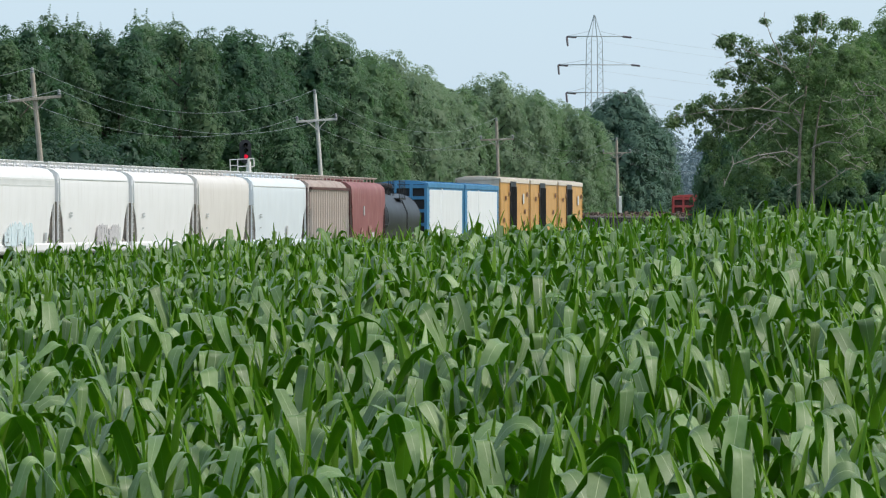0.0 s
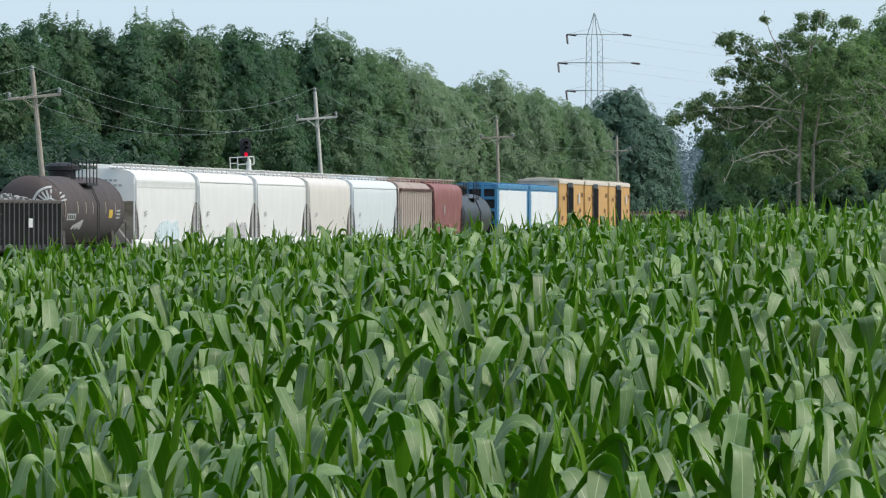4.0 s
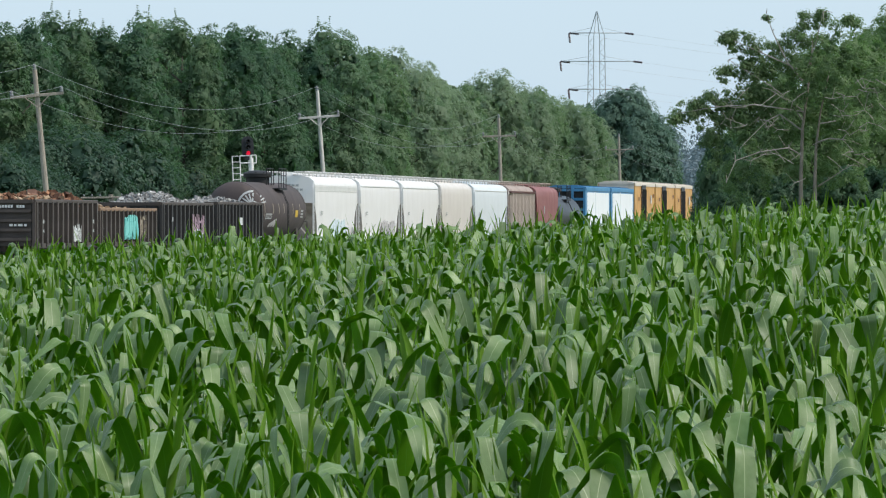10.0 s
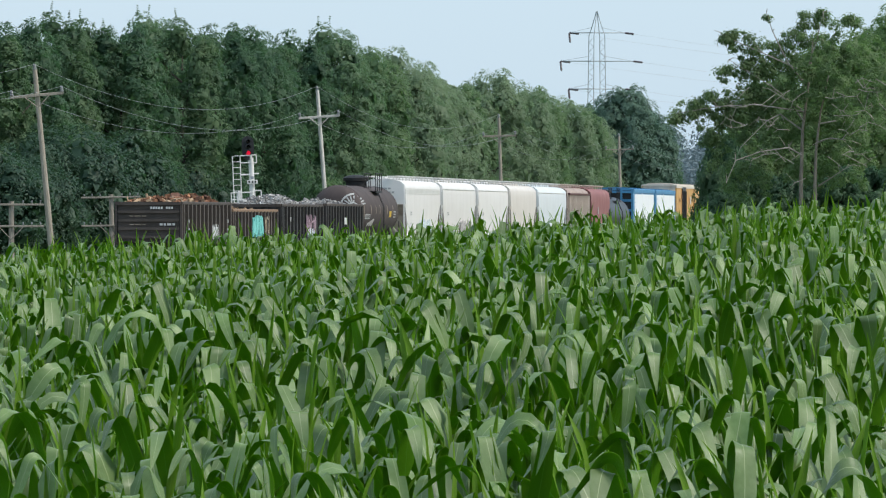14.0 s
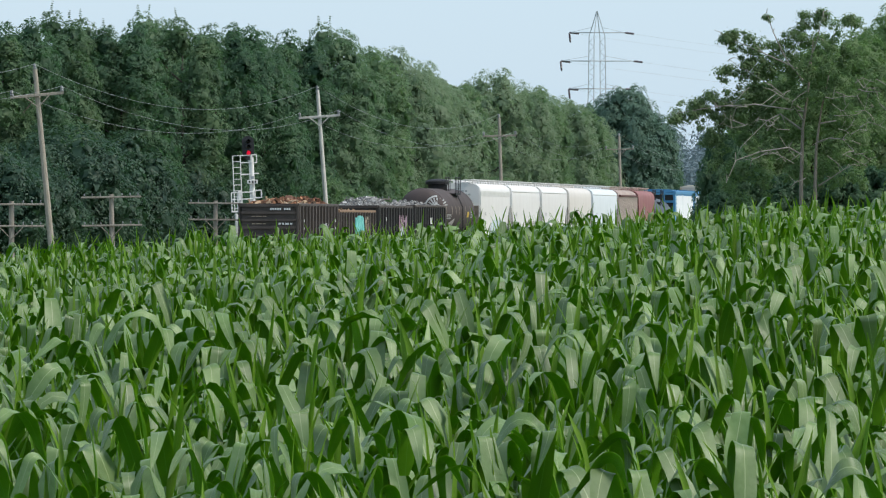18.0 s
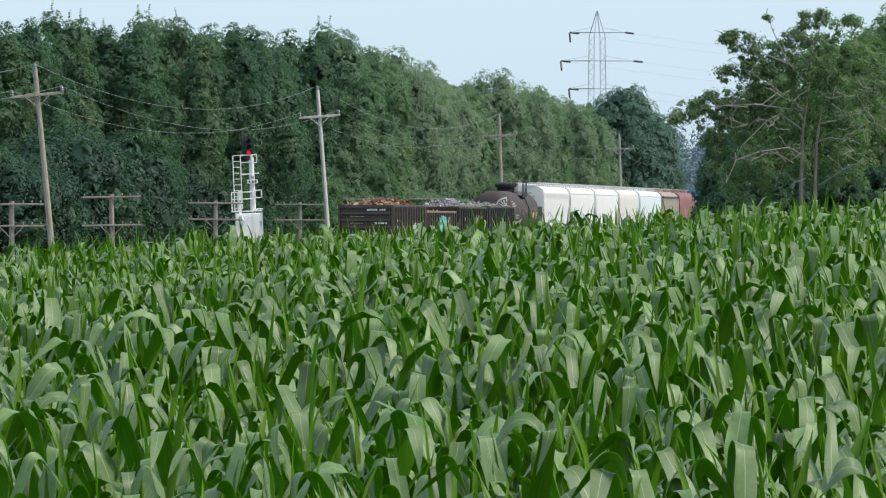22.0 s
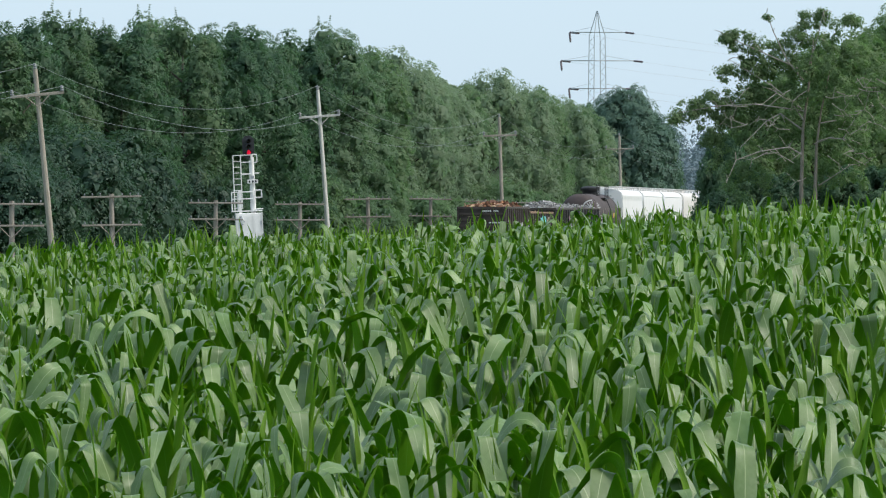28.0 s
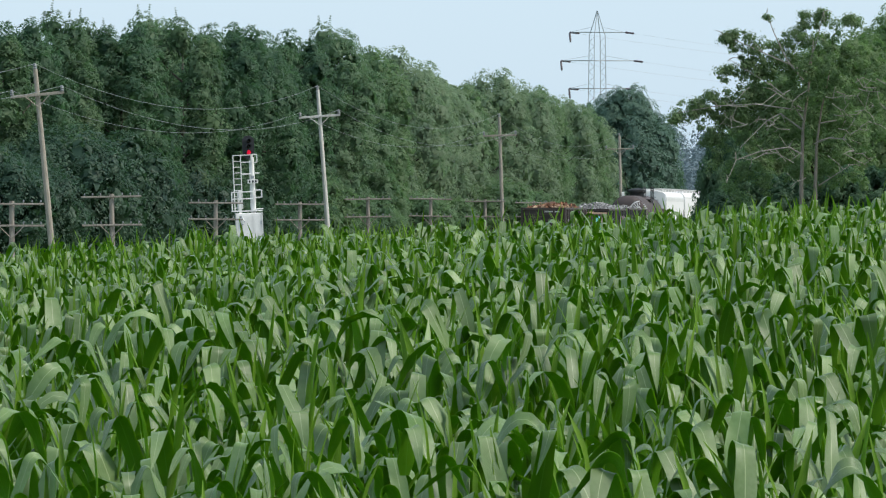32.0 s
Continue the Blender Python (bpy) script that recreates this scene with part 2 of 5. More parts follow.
STENCIL_FAINT = material("faded_stencil_paint", (0.40, 0.40, 0.40), (0.52, 0.52, 0.51), 2.0, 0.6)
FADED_PINK = material("worn_maroon_paint", (0.33, 0.14, 0.125), (0.40, 0.19, 0.17), 1.5, 0.65)


# ---- mesh tools ----
class Geo:
    """Points and faces of one mesh, gathered from simple solids."""

    def __init__(self):
        self.v, self.f = [], []

    def add(self, verts, faces):
        n = len(self.v)
        self.v += [tuple(p) for p in verts]
        self.f += [tuple(i + n for i in f) for f in faces]
        return self

    def box(self, c, s, m=None, chamfer=0.0):
        """A box of the size s about c, its long edges chamfered."""
        x, y, z = s[0] / 2, s[1] / 2, s[2] / 2
        if chamfer:
            b = min(chamfer, y * 0.9, z * 0.9)
            prof = [(-y + b, -z), (y - b, -z), (y, -z + b), (y, z - b), (y - b, z), (-y + b, z), (-y, z - b), (-y, -z + b)]
        else:
            prof = [(-y, -z), (y, -z), (y, z), (-y, z)]
        k = len(prof)
        vs = [Vector((e, a, b2)) for e in (-x, x) for a, b2 in prof]
        if m:
            vs = [m @ p for p in vs]
        vs = [p + Vector(c) for p in vs]
        fs = [tuple(reversed(range(k))), tuple(range(k, 2 * k))] + [(i, (i + 1) % k, k + (i + 1) % k, k + i) for i in range(k)]
        return self.add(vs, fs)

    def tube(self, points, radii, n=8, cap=True):
        """A tapered tube through points."""
        pts = [Vector(p) for p in points]
        if not hasattr(radii, "__len__"):
            radii = [radii] * len(pts)
        vs, fs = [], []
        for i, p in enumerate(pts):
            d = (pts[min(i + 1, len(pts) - 1)] - pts[max(i - 1, 0)]).normalized()
            a = d.cross(Vector((0, 0, 1)) if abs(d.z) < 0.9 else Vector((1, 0, 0))).normalized()
            b = d.cross(a)
            for j in range(n):
                w = 2 * math.pi * j / n
                vs.append(p + (a * math.cos(w) + b * math.sin(w)) * radii[i])
        for i in range(len(pts) - 1):
            for j in range(n):
                fs.append((i * n + j, i * n + (j + 1) % n, (i + 1) * n + (j + 1) % n, (i + 1) * n + j))
        if cap:
            fs += [tuple(reversed(range(n))), tuple(range((len(pts) - 1) * n, len(pts) * n))]
        return self.add(vs, fs)

    def prism(self, outline, x0, x1):
        """An outline in (y, z), drawn out from x0 to x1."""
        k = len(outline)
        vs = [(x, y, z) for x in (x0, x1) for y, z in outline]
        fs = [tuple(reversed(range(k))), tuple(range(k, 2 * k))] + [(i, (i + 1) % k, k + (i + 1) % k, k + i) for i in range(k)]
        return self.add(vs, fs)

    def slab(self, outline, y0, y1):
        """An outline in (x, z), drawn out from y0 to y1."""
        k = len(outline)
        vs = [(x, y, z) for y in (y0, y1) for x, z in outline]
        fs = [tuple(range(k)), tuple(reversed(range(k, 2 * k)))] + [(i, k + i, k + (i + 1) % k, (i + 1) % k) for i in range(k)]
        return self.add(vs, fs)

    def lathe(self, profile, n=32):
        """A profile of (x, radius) turned about the x axis."""
        vs, fs = [], []
        for x, r in profile:
            for j in range(n):
                w = 2 * math.pi * j / n
                vs.append((x, r * math.cos(w), r * math.sin(w)))
        for i in range(len(profile) - 1):
            for j in range(n):
                fs.append((i * n + j, (i + 1) * n + j, (i + 1) * n + (j + 1) % n, i * n + (j + 1) % n))
        fs += [tuple(range(n)), tuple(reversed(range((len(profile) - 1) * n, len(profile) * n)))]
        return self.add(vs, fs)

    def moved(self, m):
        self.v = [tuple(m @ Vector(p)) for p in self.v]
        return self

    def mesh(self, name, mat, smooth=False):
        me = bpy.data.meshes.new(name)
        me.from_pydata(self.v, [], self.f)
        me.materials.append(mat)
        if smooth:
            me.shade_smooth()
            me.set_sharp_from_angle(angle=radians(38))
        me.update()
        return me


def part(name, geo, mat, parent, label="", at=None, smooth=False):
    """One mesh object under a thing or under a part."""
    me = geo.mesh(name, mat, smooth) if isinstance(geo, Geo) else geo
    ob = new(name, me)
    ob.parent = parent
    if at is not None:
        ob.matrix_basis = at
    return tagged(ob, label)


def thing(name, label, category, group="", kind=""):
    return tagged(new(name), label, category, group, kind)


def mesh_of(name, verts, quads, mat, uv=None, smooth=False):
    """A large mesh from arrays of points and four-cornered faces."""
    me = bpy.data.meshes.new(name)
    me.vertices.add(len(verts))
    me.vertices.foreach_set("co", np.asarray(verts, np.float32).ravel())
    me.loops.add(len(quads) * 4)
    me.loops.foreach_set("vertex_index", np.asarray(quads, np.int32).ravel())
    me.polygons.add(len(quads))
    me.polygons.foreach_set("loop_start", np.arange(0, len(quads) * 4, 4, dtype=np.int32))
    if smooth:
        me.polygons.foreach_set("use_smooth", np.ones(len(quads), bool))
    if uv is not None:
        me.uv_layers.new(name="uv").data.foreach_set("uv", np.asarray(uv, np.float32)[np.asarray(quads).ravel()].ravel())
    me.materials.append(mat)
    me.update(calc_edges=True)
    return me


# ---- ground ----
def lay(x, y):
    """Height of the ground."""
    r = math.hypot(x, y)
    up = max(0.0, min(1.0, (150 - y) / 50)) if y > 0 else 1.0
    up = up * up * (3 - 2 * up)
    side = 10 * math.tanh(x / 10)
    near = 0.0075 * max(0.0, min(y, 110)) + 0.056 * side * min(1.0, max(y, 0) / 60)
    return near * up + 0.05 * math.sin(r * 0.11) * (1 - up)


def ground():
    xs = [-3000, -1200, -500, -200, -100, -50, -30] + [i for i in range(-20, 21, 2)] + [30, 50, 100, 200, 500, 1200, 3000]
    ys = [-1500, -400, -100, -30, -10] + [i for i in range(0, 161, 5)] + [180, 220, 260, 300, 400, 500, 700, 1000, 1500, 2200, 4000]
    vs = [(x, y, lay(x, y)) for y in ys for x in xs]
    k = len(xs)
    fs = [(j * k + i, j * k + i + 1, (j + 1) * k + i + 1, (j + 1) * k + i) for j in range(len(ys) - 1) for i in range(k - 1)]
    me = mesh_of("ground", vs, fs, GRASSLAND, smooth=True)
    tagged(new("ground", me), "flat farmland of grass and soil reaching the horizon", "ground", kind="structure")
    field = Geo()
    ys2 = list(range(12, 116, 4))
    xs2 = [-14 + 2 * i for i in range(15)]
    vs = [(x, y, lay(x, y) + 0.02) for y in ys2 for x in xs2]
    k = len(xs2)
    field.add(vs, [(j * k + i, j * k + i + 1, (j + 1) * k + i + 1, (j + 1) * k + i) for j in range(len(ys2) - 1) for i in range(k - 1)])
    tagged(new("field_soil", field.mesh("field_soil", SOIL, True)), "bare brown soil between the maize rows", "soil", kind="structure")


ground()


# ---- railway ----
def railway():
    s0, s1 = -60, 1500
    m = Matrix.Translation(along(0, MID, RAIL)) @ pose(0, 0, 0, 0, 0, 90 - TURN)
    bed = Geo().prism([(-3.4, -RAIL - 0.05), (3.4, -RAIL - 0.05), (1.75, -0.22), (-1.75, -0.22)], s0, s1)
    ob = new("track_bed", bed.mesh("track_bed", BALLAST))
    ob.matrix_basis = m
    tagged(ob, "grey crushed stone ballast bed of the railway", "railway", kind="structure")
    track = tagged(new("track"), "single railway track of steel rails on timber ties", "railway", kind="structure")
    track.matrix_basis = m
    for y in (-0.75, 0.75):
        part("rail", Geo().prism([(y - 0.07, -0.17), (y + 0.07, -0.17), (y + 0.02, -0.13), (y + 0.036, -0.03), (y + 0.036, 0), (y - 0.036, 0), (y - 0.036, -0.03), (y - 0.02, -0.13)], s0, s1), RAIL_STEEL, track)
    ties = Geo()
    for i in range(0, 1400):
        ties.box((s0 + 5 + i * 0.56 + random.uniform(-.03, .03), 0, -0.23), (0.22, 2.6, 0.14))
    tagged(part("ties", ties, GREY_TIMBER, track), kind="stuff")


railway()


# ---- the train ----
# Cars are built about their middle, on top of rail: x forward, -y towards the camera.
ROLLING = []            # (thing, metres along the railway at the start)


def shift(t):
    """How far the train has gone after t seconds."""
    return 10.20 * t + 0.0055 * t * t


def on_track(ob, rear, length):
    """Sets a car whose near-side rear corner stands at that mark, and notes it for keying."""
    s = rear + length / 2 - 5.9
    ob.matrix_basis = Matrix.Translation(along(s, MID, RAIL)) @ pose(0, 0, 0, 0, 0, 90 - TURN)
    ROLLING.append((ob, s))
    return ob


WHEEL = Geo().lathe([(-0.07, 0.10), (-0.07, 0.20), (-0.035, 0.22), (-0.035, 0.36), (-0.06, 0.38), (-0.06, 0.47), (-0.035, 0.47), (-0.03, 0.445), (0.07, 0.43), (0.07, 0.36), (0.02, 0.34), (0.02, 0.22), (0.06, 0.2), (0.06, 0.1)], 20).moved(pose(0, 0, 0, 0, 0, 90)).mesh("wheel", TRUCK, True)
TRUCK_FRAME = Geo()
for _y in (-1.0, 1.0):
    TRUCK_FRAME.slab([(-1.25, 0.42), (-1.25, 0.62), (-0.75, 0.66), (-0.45, 0.86), (0.45, 0.86), (0.75, 0.66), (1.25, 0.62), (1.25, 0.42), (0.85, 0.4), (0.4, 0.24), (-0.4, 0.24), (-0.85, 0.4)], _y - 0.08, _y + 0.08)
TRUCK_FRAME.box((0, 0, 0.62), (0.5, 2.1, 0.3))
for _x in (-0.89, 0.89):
    TRUCK_FRAME.tube([(_x, -0.95, 0.43), (_x, 0.95, 0.43)], 0.08, 8)
TRUCK_MESH = TRUCK_FRAME.mesh("truck", TRUCK)
COUPLER = Geo().box((0, 0, 0.88), (1.0, 0.22, 0.26), chamfer=0.04).box((0.45, 0, 0.88), (0.28, 0.3, 0.32), chamfer=0.06).mesh("coupler", TRUCK)


def running_gear(car, length, centre):
    """Two trucks with their wheels, and couplers."""
    for x in (-centre, centre):
        tk = part("truck", TRUCK_MESH, None, car, at=pose(x, 0, 0))
        for wx in (-0.89, 0.89):
            for wy in (-0.76, 0.76):
                part("wheel", WHEEL, None, tk, at=pose(wx, wy, 0.43, 0, 0, 180 if wy > 0 else 0))
    part("coupler", COUPLER, None, car, at=pose(length / 2 + 0.15, 0, 0))
    part("coupler", COUPLER, None, car, at=pose(-length / 2 - 0.15, 0, 0, 0, 0, 180))


def bars(parent, mat, x, z, y, widths, high, gap=0.06, name="lettering", label="", end=False):
    """A row of plain bars in place of lettering, on a side (y) or, with end, on the rear end (x)."""
    g = Geo()
    u = 0
    for w in widths:
        if end:
            g.box((y, x - (u + w / 2), z), (0.012, w, high))
        else:
            g.box((x + u + w / 2, y, z), (w, 0.012, high))
        u += w + gap
    return tagged(part(name, g, mat, parent, label), kind="stuff" if len(widths) > 1 else "")


def spray(parent, mat, x0, x1, z0, z1, y, seed, label, n=26):
    """A sprayed scrawl: many slim, ragged upright strokes and a few cross strokes, with bare paint between."""
    r = random.Random(seed)
    g = Geo()
    wide, high = x1 - x0, z1 - z0
    for i in range(int(n * 1.6)):
        if r.random() < 0.72:
            w, h = r.uniform(0.018, 0.06) * wide, r.uniform(0.3, 0.95) * high
        else:
            w, h = r.uniform(0.08, 0.2) * wide, r.uniform(0.06, 0.18) * high
        x = r.uniform(x0 + w / 2, x1 - w / 2)
        z = z0 + h / 2 + (high - h) * r.random() * (0.35 + 0.65 * math.sin(math.pi * (x - x0) / wide))
        k = r.uniform(-0.12, 0.12)
        o = [(x - w / 2 + k * h, z + h / 2 * r.uniform(.8, 1)), (x - w / 2, z - h / 2 * r.uniform(.8, 1)), (x + w / 2, z - h / 2), (x + w / 2 + k * h, z + h / 2 * r.uniform(.7, 1)), (x + k * h, z + h / 2)]
        d = 0.004 + 0.0006 * i
        g.slab(list(reversed(o)), y - d, y + 0.002)
    return tagged(part("graffiti", g, mat, parent, label), kind="stuff")


IRON = Geo().tube([(-0.21, 0, 0), (0.21, 0, 0)], 0.016, 5).mesh("grab_iron", TRUCK)


def gondola(rear, length, top, paint, rim, label, ribs=13, ends="flat", group="gondolas"):
    car = thing("gondola_car", label, "gondola car", group)
    h, w = length / 2, 1.5
    part("underframe", Geo().box((0, 0, 0.98), (length - 0.4, 0.6, 0.3)).box((0, 0, 1.12), (length, 2.9, 0.08)), TRUCK, car)
    rib = Geo().slab([(-0.20, 1.05), (0.20, 1.05), (0.15, top - 0.1), (-0.15, top - 0.1)], -0.10, 0.08).mesh("rib", paint)
    for y in (-1, 1):
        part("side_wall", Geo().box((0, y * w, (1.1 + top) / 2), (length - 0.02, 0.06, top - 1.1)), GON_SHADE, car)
        part("top_chord", Geo().box((0, y * (w + 0.045), top - 0.07), (length, 0.2, 0.16), chamfer=0.03), rim, car)
        part("side_sill", Geo().box((0, y * (w + 0.05), 1.08), (length, 0.14, 0.2)), paint, car)
        for i in range(ribs):
            part("rib", rib, None, car, at=pose(-h + 0.35 + i * (length - 0.7) / (ribs - 1), y * (w + 0.08), 0))
    for x in (-1, 1):
        ew = part("end_wall", Geo().box((x * (h - 0.05), 0, (1.1 + top) / 2), (0.06, 2 * w - 0.08, top - 1.1)), paint, car)
        g = Geo().box((x * h, 0, top - 0.08), (0.18, 2 * w + 0.1, 0.16), chamfer=0.03)
        part("end_chord", g, rim, car)
        if ends == "flat":
            for z in (1.35, 1.75, 2.15, 2.55):
                if z < top - 0.25:
                    part("end_rib", Geo().box((x * (h + 0.02), 0, z), (0.14, 2 * w - 0.05, 0.13), chamfer=0.05), paint, car)
        else:
            for y in (-1.2, -0.8, -0.4, 0, 0.4, 0.8, 1.2):
                part("end_rib", Geo().box((x * (h + 0.02), y, (1.1 + top) / 2 - 0.06), (0.12, 0.12, top - 1.25)), paint, car)
        for y in (-1, 1):
            part("corner_post", Geo().box((x * (h - 0.12), y * (w + 0.07), (1.0 + top) / 2 - 0.06), (0.3, 0.12, top - 1.12), chamfer=0.02), paint, car)
            for k in range(5):
                part("grab_iron", IRON, None, car, at=pose(x * (h - 0.49), y * (w + 0.2), 1.1 + k * 0.34))
    running_gear(car, length, h - 2.0)
    return on_track(car, rear, length)


def scrap(car, mat, length, top, peak, seed, label, lean=0.0, x0=-0.47, x1=0.47, size=(0.10, 0.38), n=520, name="scrap_heap", body=True):
    """A heap of bent pieces that fills a gondola and rides with it."""
    r = random.Random(seed)
    g = Geo()
    for i in range(n):
        u = r.uniform(x0, x1)
        y = r.uniform(-1.4, 1.4)
        m = (u - x0) / (x1 - x0)
        hump = math.sin(math.pi * min(1, max(0, m))) ** 0.6 * (0.65 + 0.35 * math.sin(9 * u + seed)) * (1 - (abs(y) / 1.55) ** 2.5)
        z = top - 0.22 + (peak + 0.22) * max(0, hump) * r.uniform(0.55, 1.0) + lean * u
        a, b = r.uniform(*size), r.uniform(*size)
        c = r.choice((0.02, 0.03, 0.06, 0.14))
        q = pose(0, 0, 0, r.gauss(0, 32), r.gauss(0, 32), r.uniform(0, 360))
        if r.random() < 0.3:
            g.tube([q @ Vector((-a * 0.8, 0, 0)) + Vector((u * length, y, z)), q @ Vector((0, 0.05, 0.1 * a)) + Vector((u * length, y, z)), q @ Vector((a * 0.8, 0, 0)) + Vector((u * length, y, z))], r.uniform(0.02, 0.08), 5)
        else:
            k = a * r.uniform(-0.35, 0.35)
            vs = [(-a, -b, 0), (0, -b, k), (a, -b * 0.7, 0), (a, b * 0.8, 0), (0, b, k), (-a, b * 0.6, 0)]
            pts = [q @ Vector((p[0] * 0.6, p[1] * 0.6, p[2] + e)) + Vector((u * length, y, z)) for e in (0, c) for p in vs]
            g.add(pts, [(0, 5, 4, 1), (1, 4, 3, 2), (6, 7, 10, 11), (7, 8, 9, 10)] + [(j, (j + 1) % 6, 6 + (j + 1) % 6, 6 + j) for j in range(6)])
    # the packed body of the load below the loose pieces
    if body:
        g.prism([(-1.44, 1.2), (1.44, 1.2), (1.44, top - 0.3), (0.9, top - 0.12), (-0.9, top - 0.12), (-1.44, top - 0.3)], x0 * length, x1 * length)
    ob = tagged(new(name, g.mesh(name, mat)), label, "scrap metal", kind="stuff")
    ob.matrix_basis = car.matrix_basis.copy()
    ROLLING.append((ob, [s for o, s in ROLLING if o == car][0]))
    return ob


def shell_patch(parent, mat, x0, x1, a0, a1, r, cz, name="marking", label=""):
    """A thin plate bent onto a tank's shell; angles in degrees from straight up towards the camera's side."""
    g = Geo()
    n = 6
    vs = []
    for rr in (r + 0.008, r - 0.01):
        for x in (x0, x1):
            for i in range(n + 1):
                a = radians(a0 + (a1 - a0) * i / n)
                vs.append((x, -rr * math.sin(a), cz + rr * math.cos(a)))
    k = n + 1
    fs = [(i, i + 1, k + i + 1, k + i) for i in range(n)] + [(2 * k + i, 3 * k + i, 3 * k + i + 1, 2 * k + i + 1) for i in range(n)]
    g.add(vs, fs)
    return part(name, g, mat, parent, label)


def tank_car(rear, length, paint, label, marked=True, radius=1.5, cz=2.66):
    car = thing("tank_car", label, "tank car", "tank cars")
    h = length / 2
    R = radius
    prof = [(-h, 0.03), (-h + 0.03, R * 0.35), (-h + 0.10, R * 0.6), (-h + 0.22, R * 0.8), (-h + 0.38, R * 0.93), (-h + 0.55, R * 0.985), (-h + 0.75, R)]
    prof = prof + [(-x, r) for x, r in reversed(prof)]
    part("shell", Geo().lathe(prof, 64).moved(Matrix.Translation((0, 0, cz))), paint, car, smooth=True)
    for x in (-h + 0.75, h - 0.75):
        ring = Geo().lathe([(-0.05, R - 0.02), (-0.05, R + 0.012), (0.05, R + 0.012), (0.05, R - 0.02)], 48).moved(Matrix.Translation((x, 0, cz)))
        part("weld_band", ring, paint, car, smooth=True)
    # dome with its cover
    dome = part("dome", Geo().lathe([(0, 0.58), (0.36, 0.60), (0.40, 0.74), (0.58, 0.76), (0.65, 0.66), (0.73, 0.40), (0.76, 0.02)], 28).moved(pose(0, 0, cz + R - 0.12, 0, -90, 0)), TANK_DARK, car, "black dome with a bolted cover", smooth=True)
    for i in range(10):
        a = i * 0.628
        part("bolt", Geo().tube([(0.68 * math.cos(a), 0.68 * math.sin(a), cz + R + 0.3), (0.68 * math.cos(a), 0.68 * math.sin(a), cz + R + 0.54)], 0.03, 6), TANK_DARK, dome)
    plat = part("platform", Geo().box((0.4, -0.95, cz + R - 0.33), (2.9, 0.75, 0.05)).box((0.4, -1.3, cz + R - 0.35), (2.9, 0.06, 0.12)).box((0.4, -0.6, cz + R - 0.35), (2.9, 0.06, 0.12)), TANK_DARK, car)
    for x in (-1.0, -0.1, 0.9, 1.8):
        for y in (-1.28, -0.62):
            part("railing_post", Geo().tube([(x, y, cz + R - 0.35), (x, y, cz + R + 0.72)], 0.026, 6), TANK_DARK, plat)
    for y in (-1.28, -0.62):
        for z in (0.36, 0.72):
            part("railing_bar", Geo().tube([(-1.0, y, cz + R + z), (1.8, y, cz + R + z)], 0.022, 6), TANK_DARK, plat)
    lad = Geo()
    for x in (-0.2, 0.25):
        lad.tube([(x, -R - 0.14, 1.1), (x, -R - 0.14, cz + 0.3), (x, -1.25, cz + R - 0.3)], 0.02, 5)
    for i in range(8):
        lad.tube([(-0.2, -R - 0.14, 1.2 + i * 0.25), (0.25, -R - 0.14, 1.2 + i * 0.25)], 0.014, 5)
    part("ladder", lad, TANK_DARK, car)
    part("underframe", Geo().box((0, 0, 0.98), (length + 0.9, 0.5, 0.32)), TRUCK, car)
    for x in (-1, 1):
        part("saddle", Geo().prism([(-1.25, 1.0), (1.25, 1.0), (1.2, 1.75), (0.8, 1.4), (0, 1.2), (-0.8, 1.4), (-1.2, 1.75)], x * (h - 2.2) - 0.35, x * (h - 2.2) + 0.35), TRUCK, car)
        part("end_sill", Geo().box((x * (h + 0.35), 0, 1.06), (0.25, 2.9, 0.14)), TRUCK, car)
        rl = Geo()
        for y in (-1.4, 1.4):
            rl.tube([(x * (h + 0.4), y, 1.1), (x * (h + 0.4), y, 2.1), (x * (h - 1.0), y * 1.1, 2.1)], 0.022, 5)
        rl.tube([(x * (h + 0.4), -1.4, 2.1), (x * (h + 0.4), 1.4, 2.1)], 0.022, 5)
        part("end_railing", rl, TANK_DARK, car)
    if marked:
        for x in (-h + 0.95, -4.7, -2.5, -0.6, 2.9, 5.6, h - 0.85):
            shell_patch(car, TAG_CREAM, x, x + 0.16, 76 if abs(x) < h - 1 else 64, 96 if abs(x) < h - 1 else 102, R, cz, "stripe", "faded cream reflective stripe")
        shell_patch(car, STENCIL_DARK, -h + 1.5, -h + 3.8, 96, 107, R, cz, "placard", "pale stencilled panel")
        for i in range(4):
            shell_patch(car, TANK_BROWN, -h + 1.7 + i * 0.5, -h + 2.05 + i * 0.5, 98, 105, R + 0.006, cz, "lettering")
        shell_patch(car, TAG_YELLOW, 3.9, 4.9, 89, 103, R, cz, "placard", "yellow warning panel")
        for i in range(3):
            shell_patch(car, STENCIL_DARK, 6.0, 7.0, 89 + 6 * i, 92 + 6 * i, R, cz, "lettering")
        for i in range(7):
            shell_patch(car, SPRAY_GREY, -h + 3.6 + i * 0.32, -h + 4.1 + i * 0.32, 116 - 1.6 * i, 124 - 2.2 * (i % 3), R, cz, "graffiti", "grey sprayed scrawl")
        # sprayed fan on the rear head
        fan = Geo()

        def head_x(r):
            return -h + float(np.interp(r / R, (0, 0.35, 0.6, 0.8, 0.93, 0.985, 1), (0, 0.03, 0.10, 0.22, 0.38, 0.55, 0.75))) - 0.03

